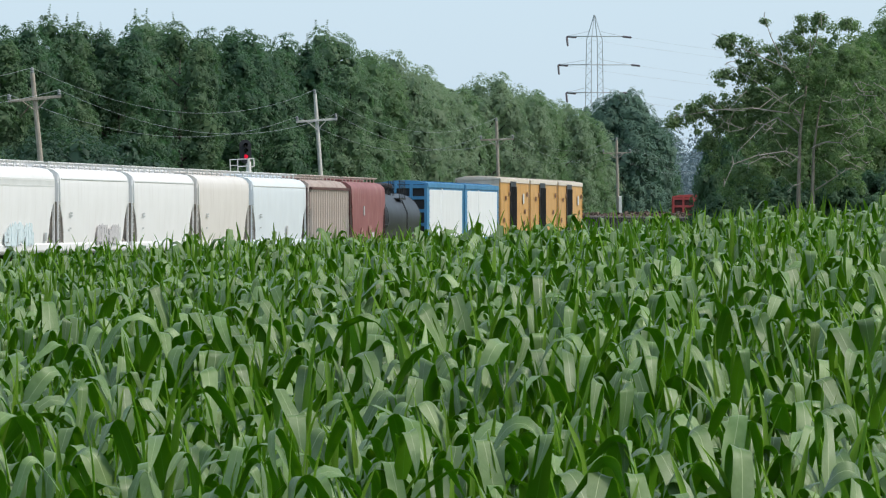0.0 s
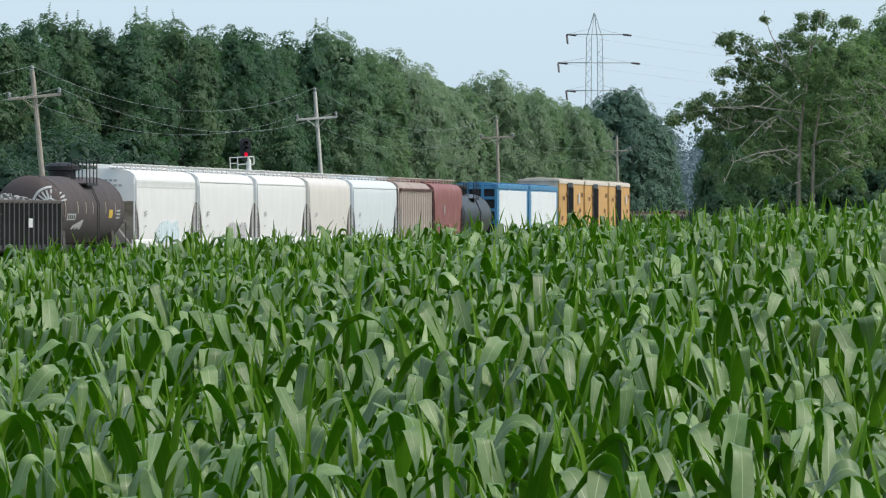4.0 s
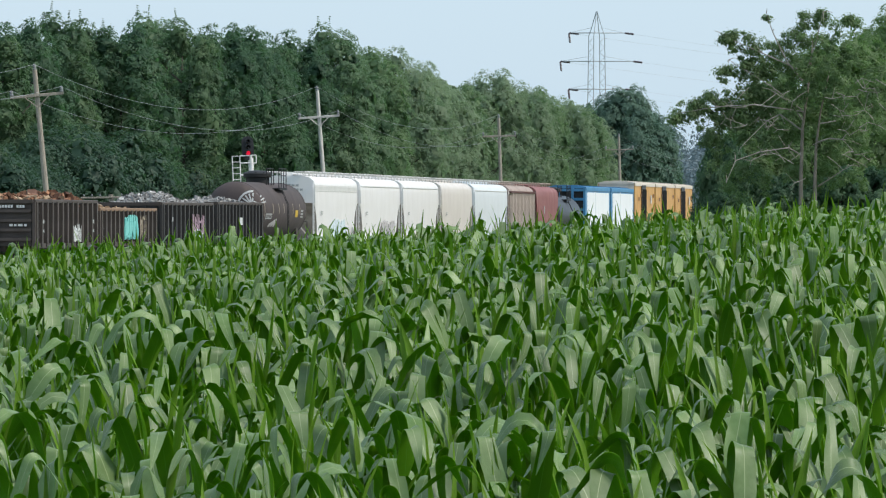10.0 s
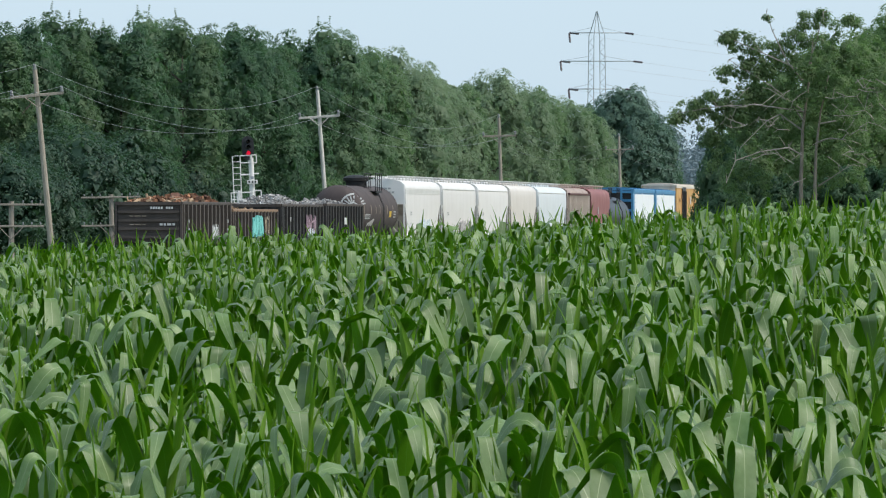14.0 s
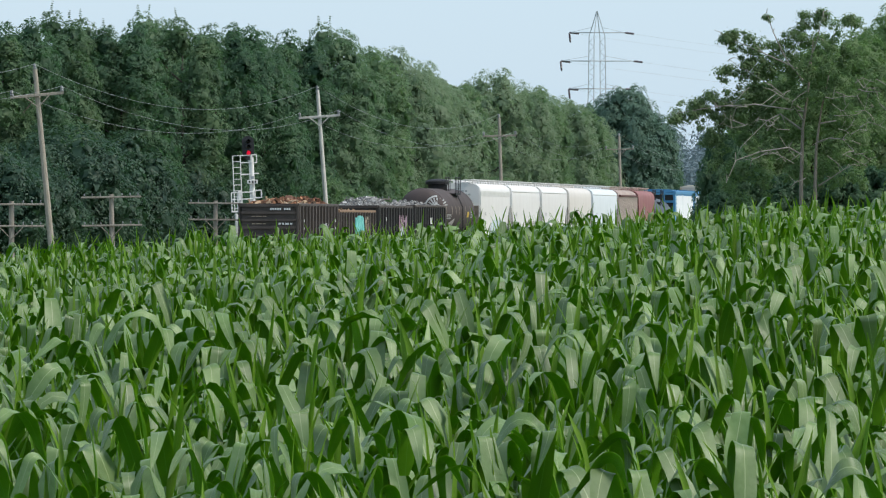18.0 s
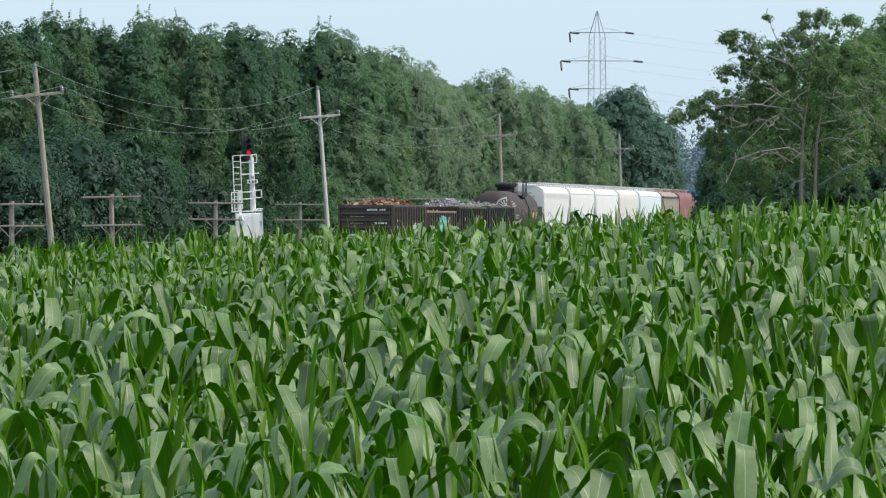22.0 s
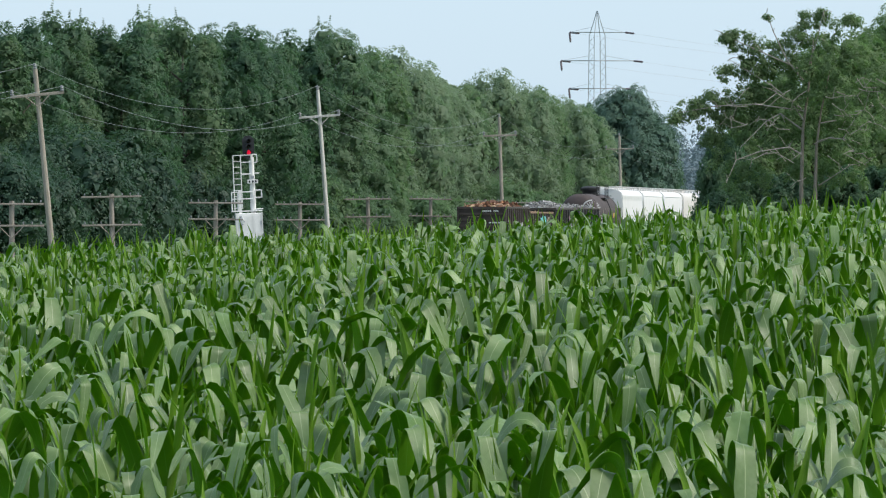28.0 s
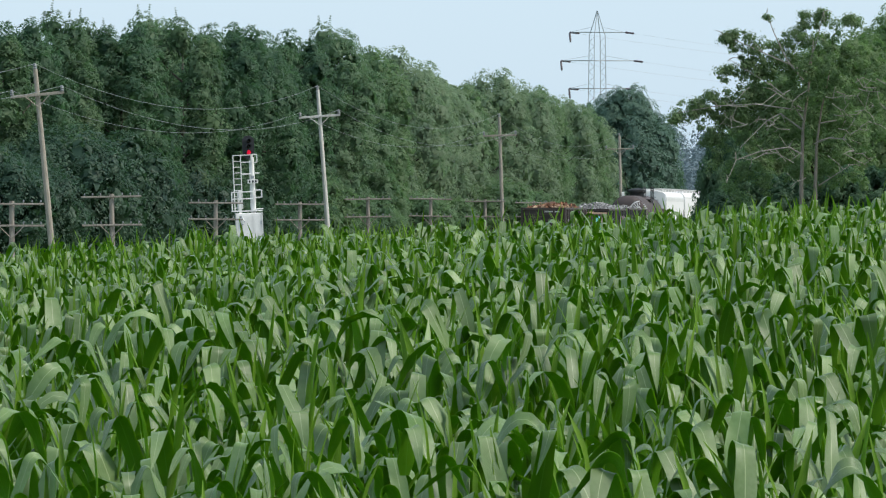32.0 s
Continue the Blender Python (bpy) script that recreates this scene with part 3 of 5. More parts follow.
        def dab(p0, p1, wide):
            d = Vector((0, p1[0] - p0[0], p1[1] - p0[1])).normalized()
            side = Vector((0, -d.z, d.y)) * wide / 2
            vs = []
            for e in (0, 0.03):
                for p, sg in ((p0, -1), (p0, 1), (p1, 1), (p1, -1)):
                    y, z = p[0] + sg * side.y, p[1] + sg * side.z
                    vs.append((head_x(math.hypot(y, z)) + e, y, cz + z))
            fan.add(vs, [(0, 3, 2, 1), (4, 5, 6, 7), (0, 1, 5, 4), (1, 2, 6, 5), (2, 3, 7, 6), (3, 0, 4, 7)])

        c0, rad = (-0.98, 0.26), 0.74
        rim = [(c0[0] + rad * math.cos(radians(a)), c0[1] + rad * math.sin(radians(a))) for a in range(150, -195, -10)]
        rim = [(y, z) for y, z in rim if math.hypot(y, z) < R * 0.95]
        for p0, p1 in zip(rim, rim[1:]):
            dab(p0, p1, 0.10)
        for a in range(0, 180, 18):
            q = radians(a)
            dab((c0[0] + 0.2 * math.cos(q), c0[1] + 0.2 * math.sin(q)), (c0[0] + 0.64 * math.cos(q), c0[1] + 0.64 * math.sin(q)), 0.07)
        part("graffiti", fan, STENCIL_DARK, car, "pale sprayed ring with spokes")
    running_gear(car, length + 0.9, h - 2.2)
    return on_track(car, rear, length)


def hull(length, low_end, slope, width=1.58, top=4.60, waist=0.25):
    """A covered hopper's body: sloped at the lower ends, rounded to the roof."""
    half = [(width - waist, 1.0), (width - waist * 0.35, 1.6), (width - 0.05, 2.3), (width, 3.0), (width - 0.01, 3.75), (width - 0.03, 4.1), (width - 0.10, 4.30), (width - 0.32, top - 0.12), (width - 0.66, top - 0.04), (0.5, top)]
    out = half + [(-y, z) for y, z in reversed(half)]
    h = length / 2
    g = Geo()
    k = len(out)
    bend = ((0.0, 1.0), (0.28, 0.86), (0.62, 0.66), (0.88, 0.36), (1.0, 0.0))
    stations = [(-h + slope * f, 1.0 + (low_end - 1.0) * q) for f, q in bend] + [(h - slope * f, 1.0 + (low_end - 1.0) * q) for f, q in reversed(bend)]
    for x, zmin in stations:
        g.v += [(x, y, max(z, zmin)) for y, z in out]
    n = len(stations)
    for i in range(n - 1):
        g.f += [(i * k + j, i * k + (j + 1) % k, (i + 1) * k + (j + 1) % k, (i + 1) * k + j) for j in range(k)]
    g.f += [tuple(reversed(range(k))), tuple(range((n - 1) * k, n * k))]
    return g


def covered_hopper(rear, length, paint, label, ribs=0, end_paint=None, post_paint=None, band=None, top_rib=True, slope=1.35, low_end=3.1, waist=0.16, number=True, walkway=HOP_BAND, grime=HOP_GRIME):
    car = thing("covered_hopper", label, "hopper car", "covered hoppers")
    L = length - 1.2            # body, inside the couplers
    h = L / 2
    part("hull", hull(L - 0.5, low_end, slope, waist=waist), paint, car, smooth=True)
    part("underframe", Geo().box((0, 0, 0.98), (L + 0.6, 0.5, 0.3)).box((0, -1.35, 1.02), (L, 0.12, 0.2)).box((0, 1.35, 1.02), (L, 0.12, 0.2)), end_paint or paint, car)
    for x in (-1, 1):
        if end_paint:
            part("end_sheet", Geo().box((x * (h - 0.23), 0, 3.35), (0.05, 3.0, 1.5)), end_paint, car)
        curve = [(h - 0.25 - slope * f, 1.0 + (low_end - 1.0) * q) for f, q in ((0.0, 1.0), (0.28, 0.86), (0.62, 0.66), (0.88, 0.36), (1.0, 0.0))]
        sheet = [(x * (u + 0.03), z) for u, z in curve] + [(x * (u - 0.02), z + 0.01) for u, z in reversed(curve)]
        part("slope_sheet", Geo().slab(sheet, -1.5, 1.5), grime, car, "grimy sloped end sheet")
        part("end_platform", Geo().box((x * (h - 0.35), 0, 1.1), (1.3, 2.9, 0.08)), end_paint or paint, car)
        for y in (-1, 1):
            part("corner_post", Geo().slab([(x * h - 0.05, 1.0), (x * h + 0.05, 1.0), (x * h + 0.05, 3.9), (x * (h - 0.15) + 0.05, 4.25), (x * (h - 0.15) - 0.05, 4.25), (x * h - 0.05, 3.9)], y * 1.5 - 0.03, y * 1.5 + 0.03), post_paint or paint, car)
            lad = Geo()
            for i in range(7):
                lad.tube([(x * (h - 0.08), y * 1.52, 1.2 + i * 0.3), (x * (h - 0.45), y * 1.52, 1.2 + i * 0.3)], 0.009, 5)
            lad.tube([(x * (h - 0.45), y * 1.52, 1.1), (x * (h - 0.45), y * 1.52, 3.1)], 0.010, 5)
            part("ladder", lad, post_paint or paint, car)
        part("brace", Geo().tube([(x * (h - 0.1), -1.3, 1.1), (x * (h - 0.9), -0.2, 2.4)], 0.05, 6).tube([(x * (h - 0.1), 1.3, 1.1), (x * (h - 0.9), 0.2, 2.4)], 0.05, 6), grime, car)
    # roof walk and hatches
    for y in (-0.72, 0.72):
        w = Geo()
        for i in range(5):
            w.box((0, y + (i - 2) * 0.12, 4.79), (L + 0.1, 0.05, 0.05))
        for i in range(int(L / 0.55)):
            w.box((-h + 0.3 + i * 0.55, y, 4.765), (0.05, 0.6, 0.05))
        part("roof_walk", w, walkway, car, "galvanised grating walkway")
        for i in range(int(L / 1.6)):
            x = -h + 0.5 + i * 1.6
            part("walk_bracket", Geo().box((x, y * 1.38, 4.66), (0.05, 0.06, 0.3)).box((x, y * 1.2, 4.79), (0.05, 0.5, 0.05)), walkway, car)
    for y in (-1.04, 1.04):
        part("walk_edge", Geo().tube([(-h, y, 4.80), (h, y, 4.80)], 0.028, 5), walkway, car)
    for i in range(8):
        x = -h + 1.4 + i * (L - 2.8) / 7
        hatch = part("hatch", Geo().box((x, 0, 4.66), (1.7, 0.62, 0.12), chamfer=0.04), paint, car)
        part("hatch_bar", Geo().box((x, 0, 4.74), (0.08, 0.8, 0.05)), walkway, hatch)
    for y in (-1, 1):
        if top_rib:
            part("side_rib", Geo().box((0, y * 1.560, 4.09), (L - 1.0, 0.05, 0.08), chamfer=0.02), HOP_BAND if not end_paint else end_paint, car)
        if band:
            part("side_band", Geo().slab([(-h + 0.3, 3.72), (h - 0.3, 3.72), (h - 0.3, 4.06), (-h + 0.3, 4.06)], y * 1.572 - 0.008, y * 1.572 + 0.008), band, car, "pale grey painted band")
            for z in (3.78, 4.0):
                part("band_line", Geo().box((0, y * 1.584, z), (L - 0.7, 0.008, 0.025)), HOP_WHITE, car)
        if ribs:
            rib = Geo().slab([(-0.08, 1.0), (0.08, 1.0), (0.07, 4.05), (-0.07, 4.05)], -0.09, 0.09).mesh("side_post", HOP_BEIGE)
            for i in range(ribs):
                part("side_post", rib, None, car, at=pose(-h + 0.5 + i * (L - 1.0) / (ribs - 1), y * 1.6, 0))
            part("top_chord", Geo().box((0, y * 1.6, 4.08), (L - 0.3, 0.22, 0.14)), end_paint or paint, car)
        part("side_sill", Geo().prism([(y * 1.36, 0.98), (y * 1.52, 0.98), (y * 1.54, 1.04), (y * 1.54, 1.26), (y * 1.47, 1.34), (y * 1.36, 1.34)], -h + 0.15, h - 0.15), end_paint or paint, car)
    if number:
        for z in (2.62, 2.50, 1.95):
            bars(car, STENCIL_FAINT, -h + 2.6, z, -1.60, [0.35, 0.3] if z > 2.2 else [0.4], 0.07)
        bars(car, STENCIL_DARK, 0.15, 4.05, -h + 0.205, [0.16, 0.16, 0.16, 0.16], 0.11, end=True)
        bars(car, STENCIL_DARK, 0.15, 3.82, -h + 0.205, [0.16, 0.16, 0.16, 0.16, 0.16], 0.11, end=True)
    running_gear(car, L + 0.7, h - 2.0)
    return on_track(car, rear + 0.6, L)


def boxcar(rear, length, top, side, roof, end, label, kind="yellow"):
    car = thing("boxcar", label, "boxcar", "boxcars")
    L = length - 1.2
    h, w = L / 2, 1.5
    part("underframe", Geo().box((0, 0, 0.98), (L + 0.6, 0.6, 0.3)).box((0, -1.4, 1.0), (L, 0.15, 0.25)).box((0, 1.4, 1.0), (L, 0.15, 0.25)), TRUCK, car)
    part("roof", Geo().prism([(-w - 0.04, top - 0.22), (w + 0.04, top - 0.22), (w + 0.04, top - 0.12), (w * 0.6, top - 0.03), (0, top), (-w * 0.6, top - 0.03), (-w - 0.04, top - 0.12)], -h - 0.05, h + 0.05), roof, car)
    for i in range(14):
        part("roof_rib", Geo().prism([(-w, top - 0.14), (w, top - 0.14), (w * 0.6, top + 0.01), (0, top + 0.04), (-w * 0.6, top + 0.01)], -h + 0.5 + i * (L - 1) / 13 - 0.05, -h + 0.5 + i * (L - 1) / 13 + 0.05), roof, car)
    for y in (-1, 1):
        part("side_wall", Geo().box((0, y * (w - 0.03), (1.1 + top) / 2 - 0.1), (L, 0.06, top - 1.32)), side, car)
        part("top_rail", Geo().box((0, y * (w + 0.01), top - 0.3), (L, 0.1, 0.2)), roof if kind == "yellow" else side, car)
        part("bottom_sill", Geo().box((0, y * (w + 0.01), 1.15), (L, 0.1, 0.25)), side, car)
        if kind == "yellow":
            door = part("door", Geo().box((-2.35, y * (w + 0.04), 3.1), (1.85, 0.08, 3.9)).box((-0.45, y * (w + 0.04), 3.1), (1.85, 0.08, 3.9)), BLACK, car, "black sliding doors")
            for x in (-3.0, -2.35, -1.7, -1.1, -0.45, 0.2):
                part("lock_rod", Geo().tube([(x, y * (w + 0.12), 1.25), (x, y * (w + 0.12), 4.7)], 0.035, 6), TANK_DARK, door)
            part("door_track", Geo().box((-0.2, y * (w + 0.1), 1.12), (9.5, 0.12, 0.12)), side, car)
            post = Geo().slab([(-0.06, 1.2), (0.06, 1.2), (0.06, top - 0.4), (-0.06, top - 0.4)], -0.012, 0.012).mesh("side_post", side)
            for x in (-h + 0.1, -h + 5.6, 1.0, h - 0.1):
                part("side_post", post, None, car, at=pose(x, y * (w + 0.02), 0))
        elif kind == "blue":
            part("panel", Geo().box((-0.0, y * (w + 0.012), 2.7), (L - 1.9, 0.05, 3.15)), BOX_WHITE, car, "white painted side panel")
            part("panel", Geo().box((-2.4, y * (w + 0.045), 2.7), (0.18, 0.06, 3.3)), BOX_WHITE, car)
        else:
            for i in range(9):
                part("side_post", Geo().box((-h + 0.3 + i * (L - 0.6) / 8, y * (w + 0.05), (1.1 + top) / 2 - 0.1), (0.14, 0.1, top - 1.5)), side, car)
    for x in (-1, 1):
        part("end_wall", Geo().box((x * (h - 0.05), 0, (1.1 + top) / 2 - 0.1), (0.08, 2 * w - 0.12, top - 1.32)), end, car)
        if kind == "yellow":
            for z in (1.5, 2.0, 2.5, 3.0, 3.5, 4.0, 4.5):
                part("end_rib", Geo().box((x * (h + 0.02), 0, z), (0.1, 2 * w - 0.3, 0.16), chamfer=0.05), end, car)
        else:
            for y in (-1.42, -0.5, 0.5, 1.42):
                part("end_post", Geo().box((x * (h + 0.09), y, (1.1 + top) / 2 - 0.1), (0.2, 0.17, top - 1.32)), side, car)
            for z in (1.25, 2.1, 2.95, 3.75, top - 0.35):
                part("end_beam", Geo().box((x * (h + 0.07), 0, z), (0.16, 2 * w - 0.1, 0.2)), side, car)
        lad = Geo()
        for i in range(10):
            lad.tube([(x * (h - 0.1), -w - 0.1, 1.2 + i * 0.34), (x * (h - 0.6), -w - 0.1, 1.2 + i * 0.34)], 0.016, 5)
        part("ladder", lad, side, car)
    running_gear(car, L + 0.7, h - 2.3)
    return on_track(car, rear + 0.6, L)


def train():
    g = gondola(203.6, 16.3, 3.03, GON_GREY, GON_GREY, "dusty dark gondola car heaped with rusty scrap")
    bars(g, STENCIL, -0.1, 2.74, -8.25, [0.09] * 5, 0.11, gap=0.035, end=True)
    bars(g, STENCIL, -0.85, 2.74, -8.25, [0.09] * 3, 0.11, gap=0.035, end=True)
    bars(g, STENCIL, -0.55, 1.95, -8.25, [0.14, 0.1, 0.2, 0.12], 0.10, end=True)
    bars(g, TAG_CREAM, 0.9, 2.35, -8.25, [0.18, 0.3, 0.2], 0.035, end=True)
    bars(g, TAG_CREAM, 0.9, 1.95, -8.25, [0.2, 0.3, 0.15], 0.035, end=True)
    spray(g, STENCIL, 1.2, 3.4, 1.2, 2.0, -1.70, 3, "white sprayed scrawl", 26)
    for x in (-6.6, 6.4):
        bars(g, STENCIL_DARK, x, 2.1, -1.70, [0.3], 0.16)
        bars(g, STENCIL_DARK, x, 1.7, -1.70, [0.3], 0.12)
    scrap(g, RUST, 15.6, 3.03, 0.50, 5, "heap of rusty brown scrap metal", n=420)
    scrap(g, RUST_PLATE, 15.6, 2.95, 0.42, 7, "large rust-brown plates standing out of the heap", x0=-0.12, x1=0.4, size=(0.3, 0.7), n=40, name="scrap_plates", body=False)
    scrap(g, TAN_SCRAP, 15.6, 3.03, 0.34, 6, "pale tan scrap strips on the rusty heap", x0=-0.47, x1=0.1, size=(0.15, 0.55), n=130, name="scrap_strips")
    g = gondola(220.6, 16.4, 2.70, GON_GREY, RUST_RIM, "low brown-rimmed gondola car with teal graffiti", ribs=14, ends="posts")
    spray(g, SPRAY_TEAL, -1.9, 2.3, 1.25, 2.42, -1.70, 11, "teal sprayed scrawl", 52)
    spray(g, TAG_CREAM, 2.6, 4.6, 1.3, 2.45, -1.70, 12, "faded tan sprayed scrawl", 12)
    scrap(g, TAN_SCRAP, 16.0, 2.70, 0.1, 9, "low load of tan scrap strips", n=120)
    g = gondola(238.6, 16.6, 3.0, GON_DARK, GON_GREY, "dark gondola car heaped with grey alloy scrap", ribs=13, ends="posts")
    spray(g, SPRAY_PINK, 0.6, 4.8, 1.4, 2.5, -1.70, 21, "pink sprayed scrawl", 26)
    spray(g, SPRAY_BLUE, 1.2, 4.4, 1.2, 1.75, -1.71, 22, "pale blue sprayed scrawl", 18)
    bars(g, STENCIL_DARK, -5.6, 2.2, -1.70, [0.35], 0.22)
    scrap(g, ALLOY, 16.6, 3.0, 0.50, 28, "heap of crumpled grey alloy scrap", n=1300, size=(0.07, 0.28))
    scrap(g, PALE_ALLOY, 16.6, 3.02, 0.50, 28, "bright flakes among the grey alloy scrap", n=120, size=(0.06, 0.17), name="scrap_flakes", body=False)
    g = gondola(256.6, 16.0, 3.06, GON_DARK, GON_GREY, "black gondola car with a low load of scrap", ribs=14, ends="posts")
    bars(g, STENCIL, -0.8, 2.1, -1.70, [1.0], 0.38, name="placard", label="white placard")
    scrap(g, ALLOY, 16.6, 3.06, 0.30, 32, "low heap of crumpled grey alloy scrap", n=620, x0=-0.47, x1=0.3, size=(0.07, 0.26))
    tank_car(273.4, 17.8, TANK_BROWN, "grimy dark brown tank car with a spray-painted end")
    hop = covered_hopper(292.8, 20.0, HOP_WHITE, "white covered hopper car with a pale grey band and blue graffiti", band=HOP_BAND, top_rib=False)
    spray(hop, SPRAY_BLUE, -3.4, 3.6, 1.2, 2.25, -1.60, 41, "pale blue sprayed scrawl", 40)
    bars(hop, STENCIL_DARK, 6.6, 1.6, -1.58, [0.25, 0.3], 0.35)
    hop = covered_hopper(312.6, 20.4, HOP_WHITE, "white covered hopper car with grey graffiti")
    spray(hop, SPRAY_GREY, 0.0, 6.4, 1.2, 2.2, -1.60, 42, "grey sprayed scrawl", 40)
    bars(hop, STENCIL_DARK, 6.8, 1.7, -1.58, [0.15], 0.6)
    covered_hopper(333.0, 20.2, HOP_WHITE, "white covered hopper car with faint stencils")
    covered_hopper(353.2, 19.0, HOP_CREAM, "cream covered hopper car streaked with grime", top_rib=False)
    hop = covered_hopper(372.2, 22.0, HOP_BLUISH, "bluish white covered hopper car")
    bars(hop, SPRAY_GREY, 2.2, 1.8, -1.6, [0.25, 0.3], 0.5)
    covered_hopper(394.2, 17.4, HOP_TAUPE, "faded taupe hopper car with upright side posts", ribs=17, end_paint=HOP_BROWN, post_paint=HOP_BEIGE, slope=1.1, number=False, walkway=HOP_BEIGE)
    hop = covered_hopper(412.2, 17.2, HOP_MAROON, "maroon covered hopper car", end_paint=HOP_BROWN, post_paint=HOP_BROWN, top_rib=False, slope=0.9, number=False, walkway=HOP_BEIGE, waist=0.1, low_end=3.4)
    bars(hop, STENCIL_DARK, -2.6, 2.9, -1.6, [0.5], 0.55)
    bars(hop, STENCIL, 1.5, 1.5, -1.55, [0.3, 0.4, 0.3], 0.3)
    spray(hop, FADED_PINK, -4.5, 5.5, 1.3, 2.1, -1.60, 43, "faded pink worn patches", 9)
    tank_car(430.2, 17.6, TANK_BLACK, "black tank car without markings", marked=False, cz=2.5)
    boxcar(450.1, 21.2, 4.80, BOX_BLUE, BOX_BLUE, TANK_DARK, "blue boxcar with white side panels", "blue")
    boxcar(471.4, 21.2, 4.80, BOX_BLUE, BOX_BLUE, TANK_DARK, "blue boxcar with white side panels", "blue")
    for i, (s, n) in enumerate(((492.7, 20.2), (512.9, 20.2), (533.1, 19.6))):
        b = boxcar(s, n, 5.36, BOX_YELLOW, BOX_ROOF, BOX_ROOF, "faded yellow boxcar with black doors and pale roof", "yellow")
        if i != 1:
            bars(b, STENCIL, 4.9, 3.9, -1.58, [0.9], 0.7, name="placard", label="white placard")
        for x, z in ((-6.5, 3.9), (-7.6, 2.4), (-4.2, 4.2), (5.6, 2.2), (6.2, 3.0), (7.6, 4.2), (6.0, 1.7), (-3.4, 1.8)):
            bars(b, BOX_BROWN, x, z, -1.56, [0.5, 0.3], 0.3, name="patch")
    for i in range(7):
        g = gondola(553.4 + i * 17.0, 15.8, 2.75, GON_DARK, GON_GREY, "dark gondola car loaded with brown scrap", ribs=12)
        scrap(g, BROWN_SCRAP, 15.8, 2.75, 0.40, 60 + i, "heap of dull brown scrap metal", n=190)
    boxcar(672.0, 18.0, 4.80, CAR_RED, CAR_RED, HOP_BROWN, "red high-sided freight car with a framed end", "red")


train()


def motions():
    """The whole train rolls away along the track at one speed."""
    for ob, s in ROLLING:
        rows = []
        for t in (0, 4, 8, 12, 16, 20, 24, 28, 32):
            rows.append((t, Matrix.Translation(along(s + shift(t), MID, RAIL)) @ pose(0, 0, 0, 0, 0, 90 - TURN)))
        walk(ob, rows)


# ---- pole lines ----
def spot(x, depth):
    """How far to the side a thing stands at that depth, for a bearing of x / 12818."""
    return x / 12818 * depth


INSULATOR = Geo().lathe([(0, 0.015), (0.02, 0.035), (0.05, 0.045), (0.07, 0.03), (0.09, 0.04), (0.12, 0.035), (0.13, 0.015)], 10).moved(pose(0, 0, 0, 0, -90, 0)).mesh("insulator", GLASSY, True)
BIG_INSULATOR = Geo().lathe([(0, 0.03), (0, 0.09), (0.06, 0.11), (0.1, 0.07), (0.15, 0.10), (0.2, 0.07), (0.28, 0.06), (0.3, 0.02)], 10).moved(pose(0, 0, 0, 0, -90, 0)).mesh("insulator", GLASSY, True)


def power_pole(s, p, top, arm_z, lean, wood, facing=0.0, box=False, arm=0.15, label="tall weathered timber power pole with a crossarm"):
    """A tall pole with one crossarm; returns the places of its three wires."""
    base = along(s, p, -0.3)
    ob = thing("power_pole", label, "utility pole", "power poles")
    ob.matrix_basis = Matrix.Translation(base) @ pose(0, 0, 0, 0, lean, facing)
    part("pole", Geo().tube([(0, 0, 0), (0.01, 0, top * 0.4), (0, 0, top)], [0.17, 0.15, 0.115], 12), wood, ob)
    part("crossarm", Geo().box((0.0, -0.16, arm_z), (2.7, 0.11, arm), chamfer=0.02), wood, ob)
    for e in (-1, 1):
        part("brace", Geo().tube([(e * 0.62, -0.2, arm_z - 0.05), (0, -0.2, arm_z - 0.62)], 0.028, 5), wood, ob)
    if box:
        part("equipment_box", Geo().box((0.22, -0.3, 4.7), (0.26, 0.3, 2.0), chamfer=0.05), SIGNAL_WHITE, ob, "pale grey equipment box")
    ends = []
    for q in ((-1.27, -0.16, arm_z + 0.07), (1.27, -0.16, arm_z + 0.07), (0.0, 0, top)):
        part("insulator", BIG_INSULATOR, None, ob, at=pose(*q))
        ends.append(ob.matrix_basis @ Vector((q[0], q[1], q[2] + 0.27)))
    return ends


def telegraph_pole(s, p, top, second, label="low grey telegraph pole with two crossarms of insulators", lean=0.0):
    ob = thing("telegraph_pole", label, "telegraph pole", "telegraph poles")
    ob.matrix_basis = Matrix.Translation(along(s, p, -0.3)) @ pose(0, 0, 0, 0, lean, 0)
    part("pole", Geo().tube([(0, 0, 0), (0, 0, top + 0.15)], [0.15, 0.12], 10), GREY_TIMBER, ob)
    for z in (top, top - second):
        arm = part("crossarm", Geo().box((0, -0.15, z), (3.0, 0.10, 0.095), chamfer=0.02), GREY_TIMBER, ob)
        for x in (-1.35, -0.95, -0.55, 0.55, 0.95, 1.35):
            part("insulator", INSULATOR, None, arm, at=pose(x, -0.15, z + 0.06))
    for e in (-1, 1):
        part("brace", Geo().tube([(e * 0.55, -0.18, top - second - 0.04), (0, -0.18, top - second - 0.6)], 0.022, 5), GREY_TIMBER, ob)


def wire(a, b, sag, radius=0.010, label="thin dark overhead wire between the poles"):
    pts = []
    for i in range(17):
        u = i / 16
        q = a.lerp(b, u)
        q.z -= sag * 4 * u * (1 - u)
        pts.append(q)
    ob = new("overhead_wire", Geo().tube(pts, radius, 5).mesh("overhead_wire", WIRE, True))
    tagged(ob, label, "wire", "overhead wires")


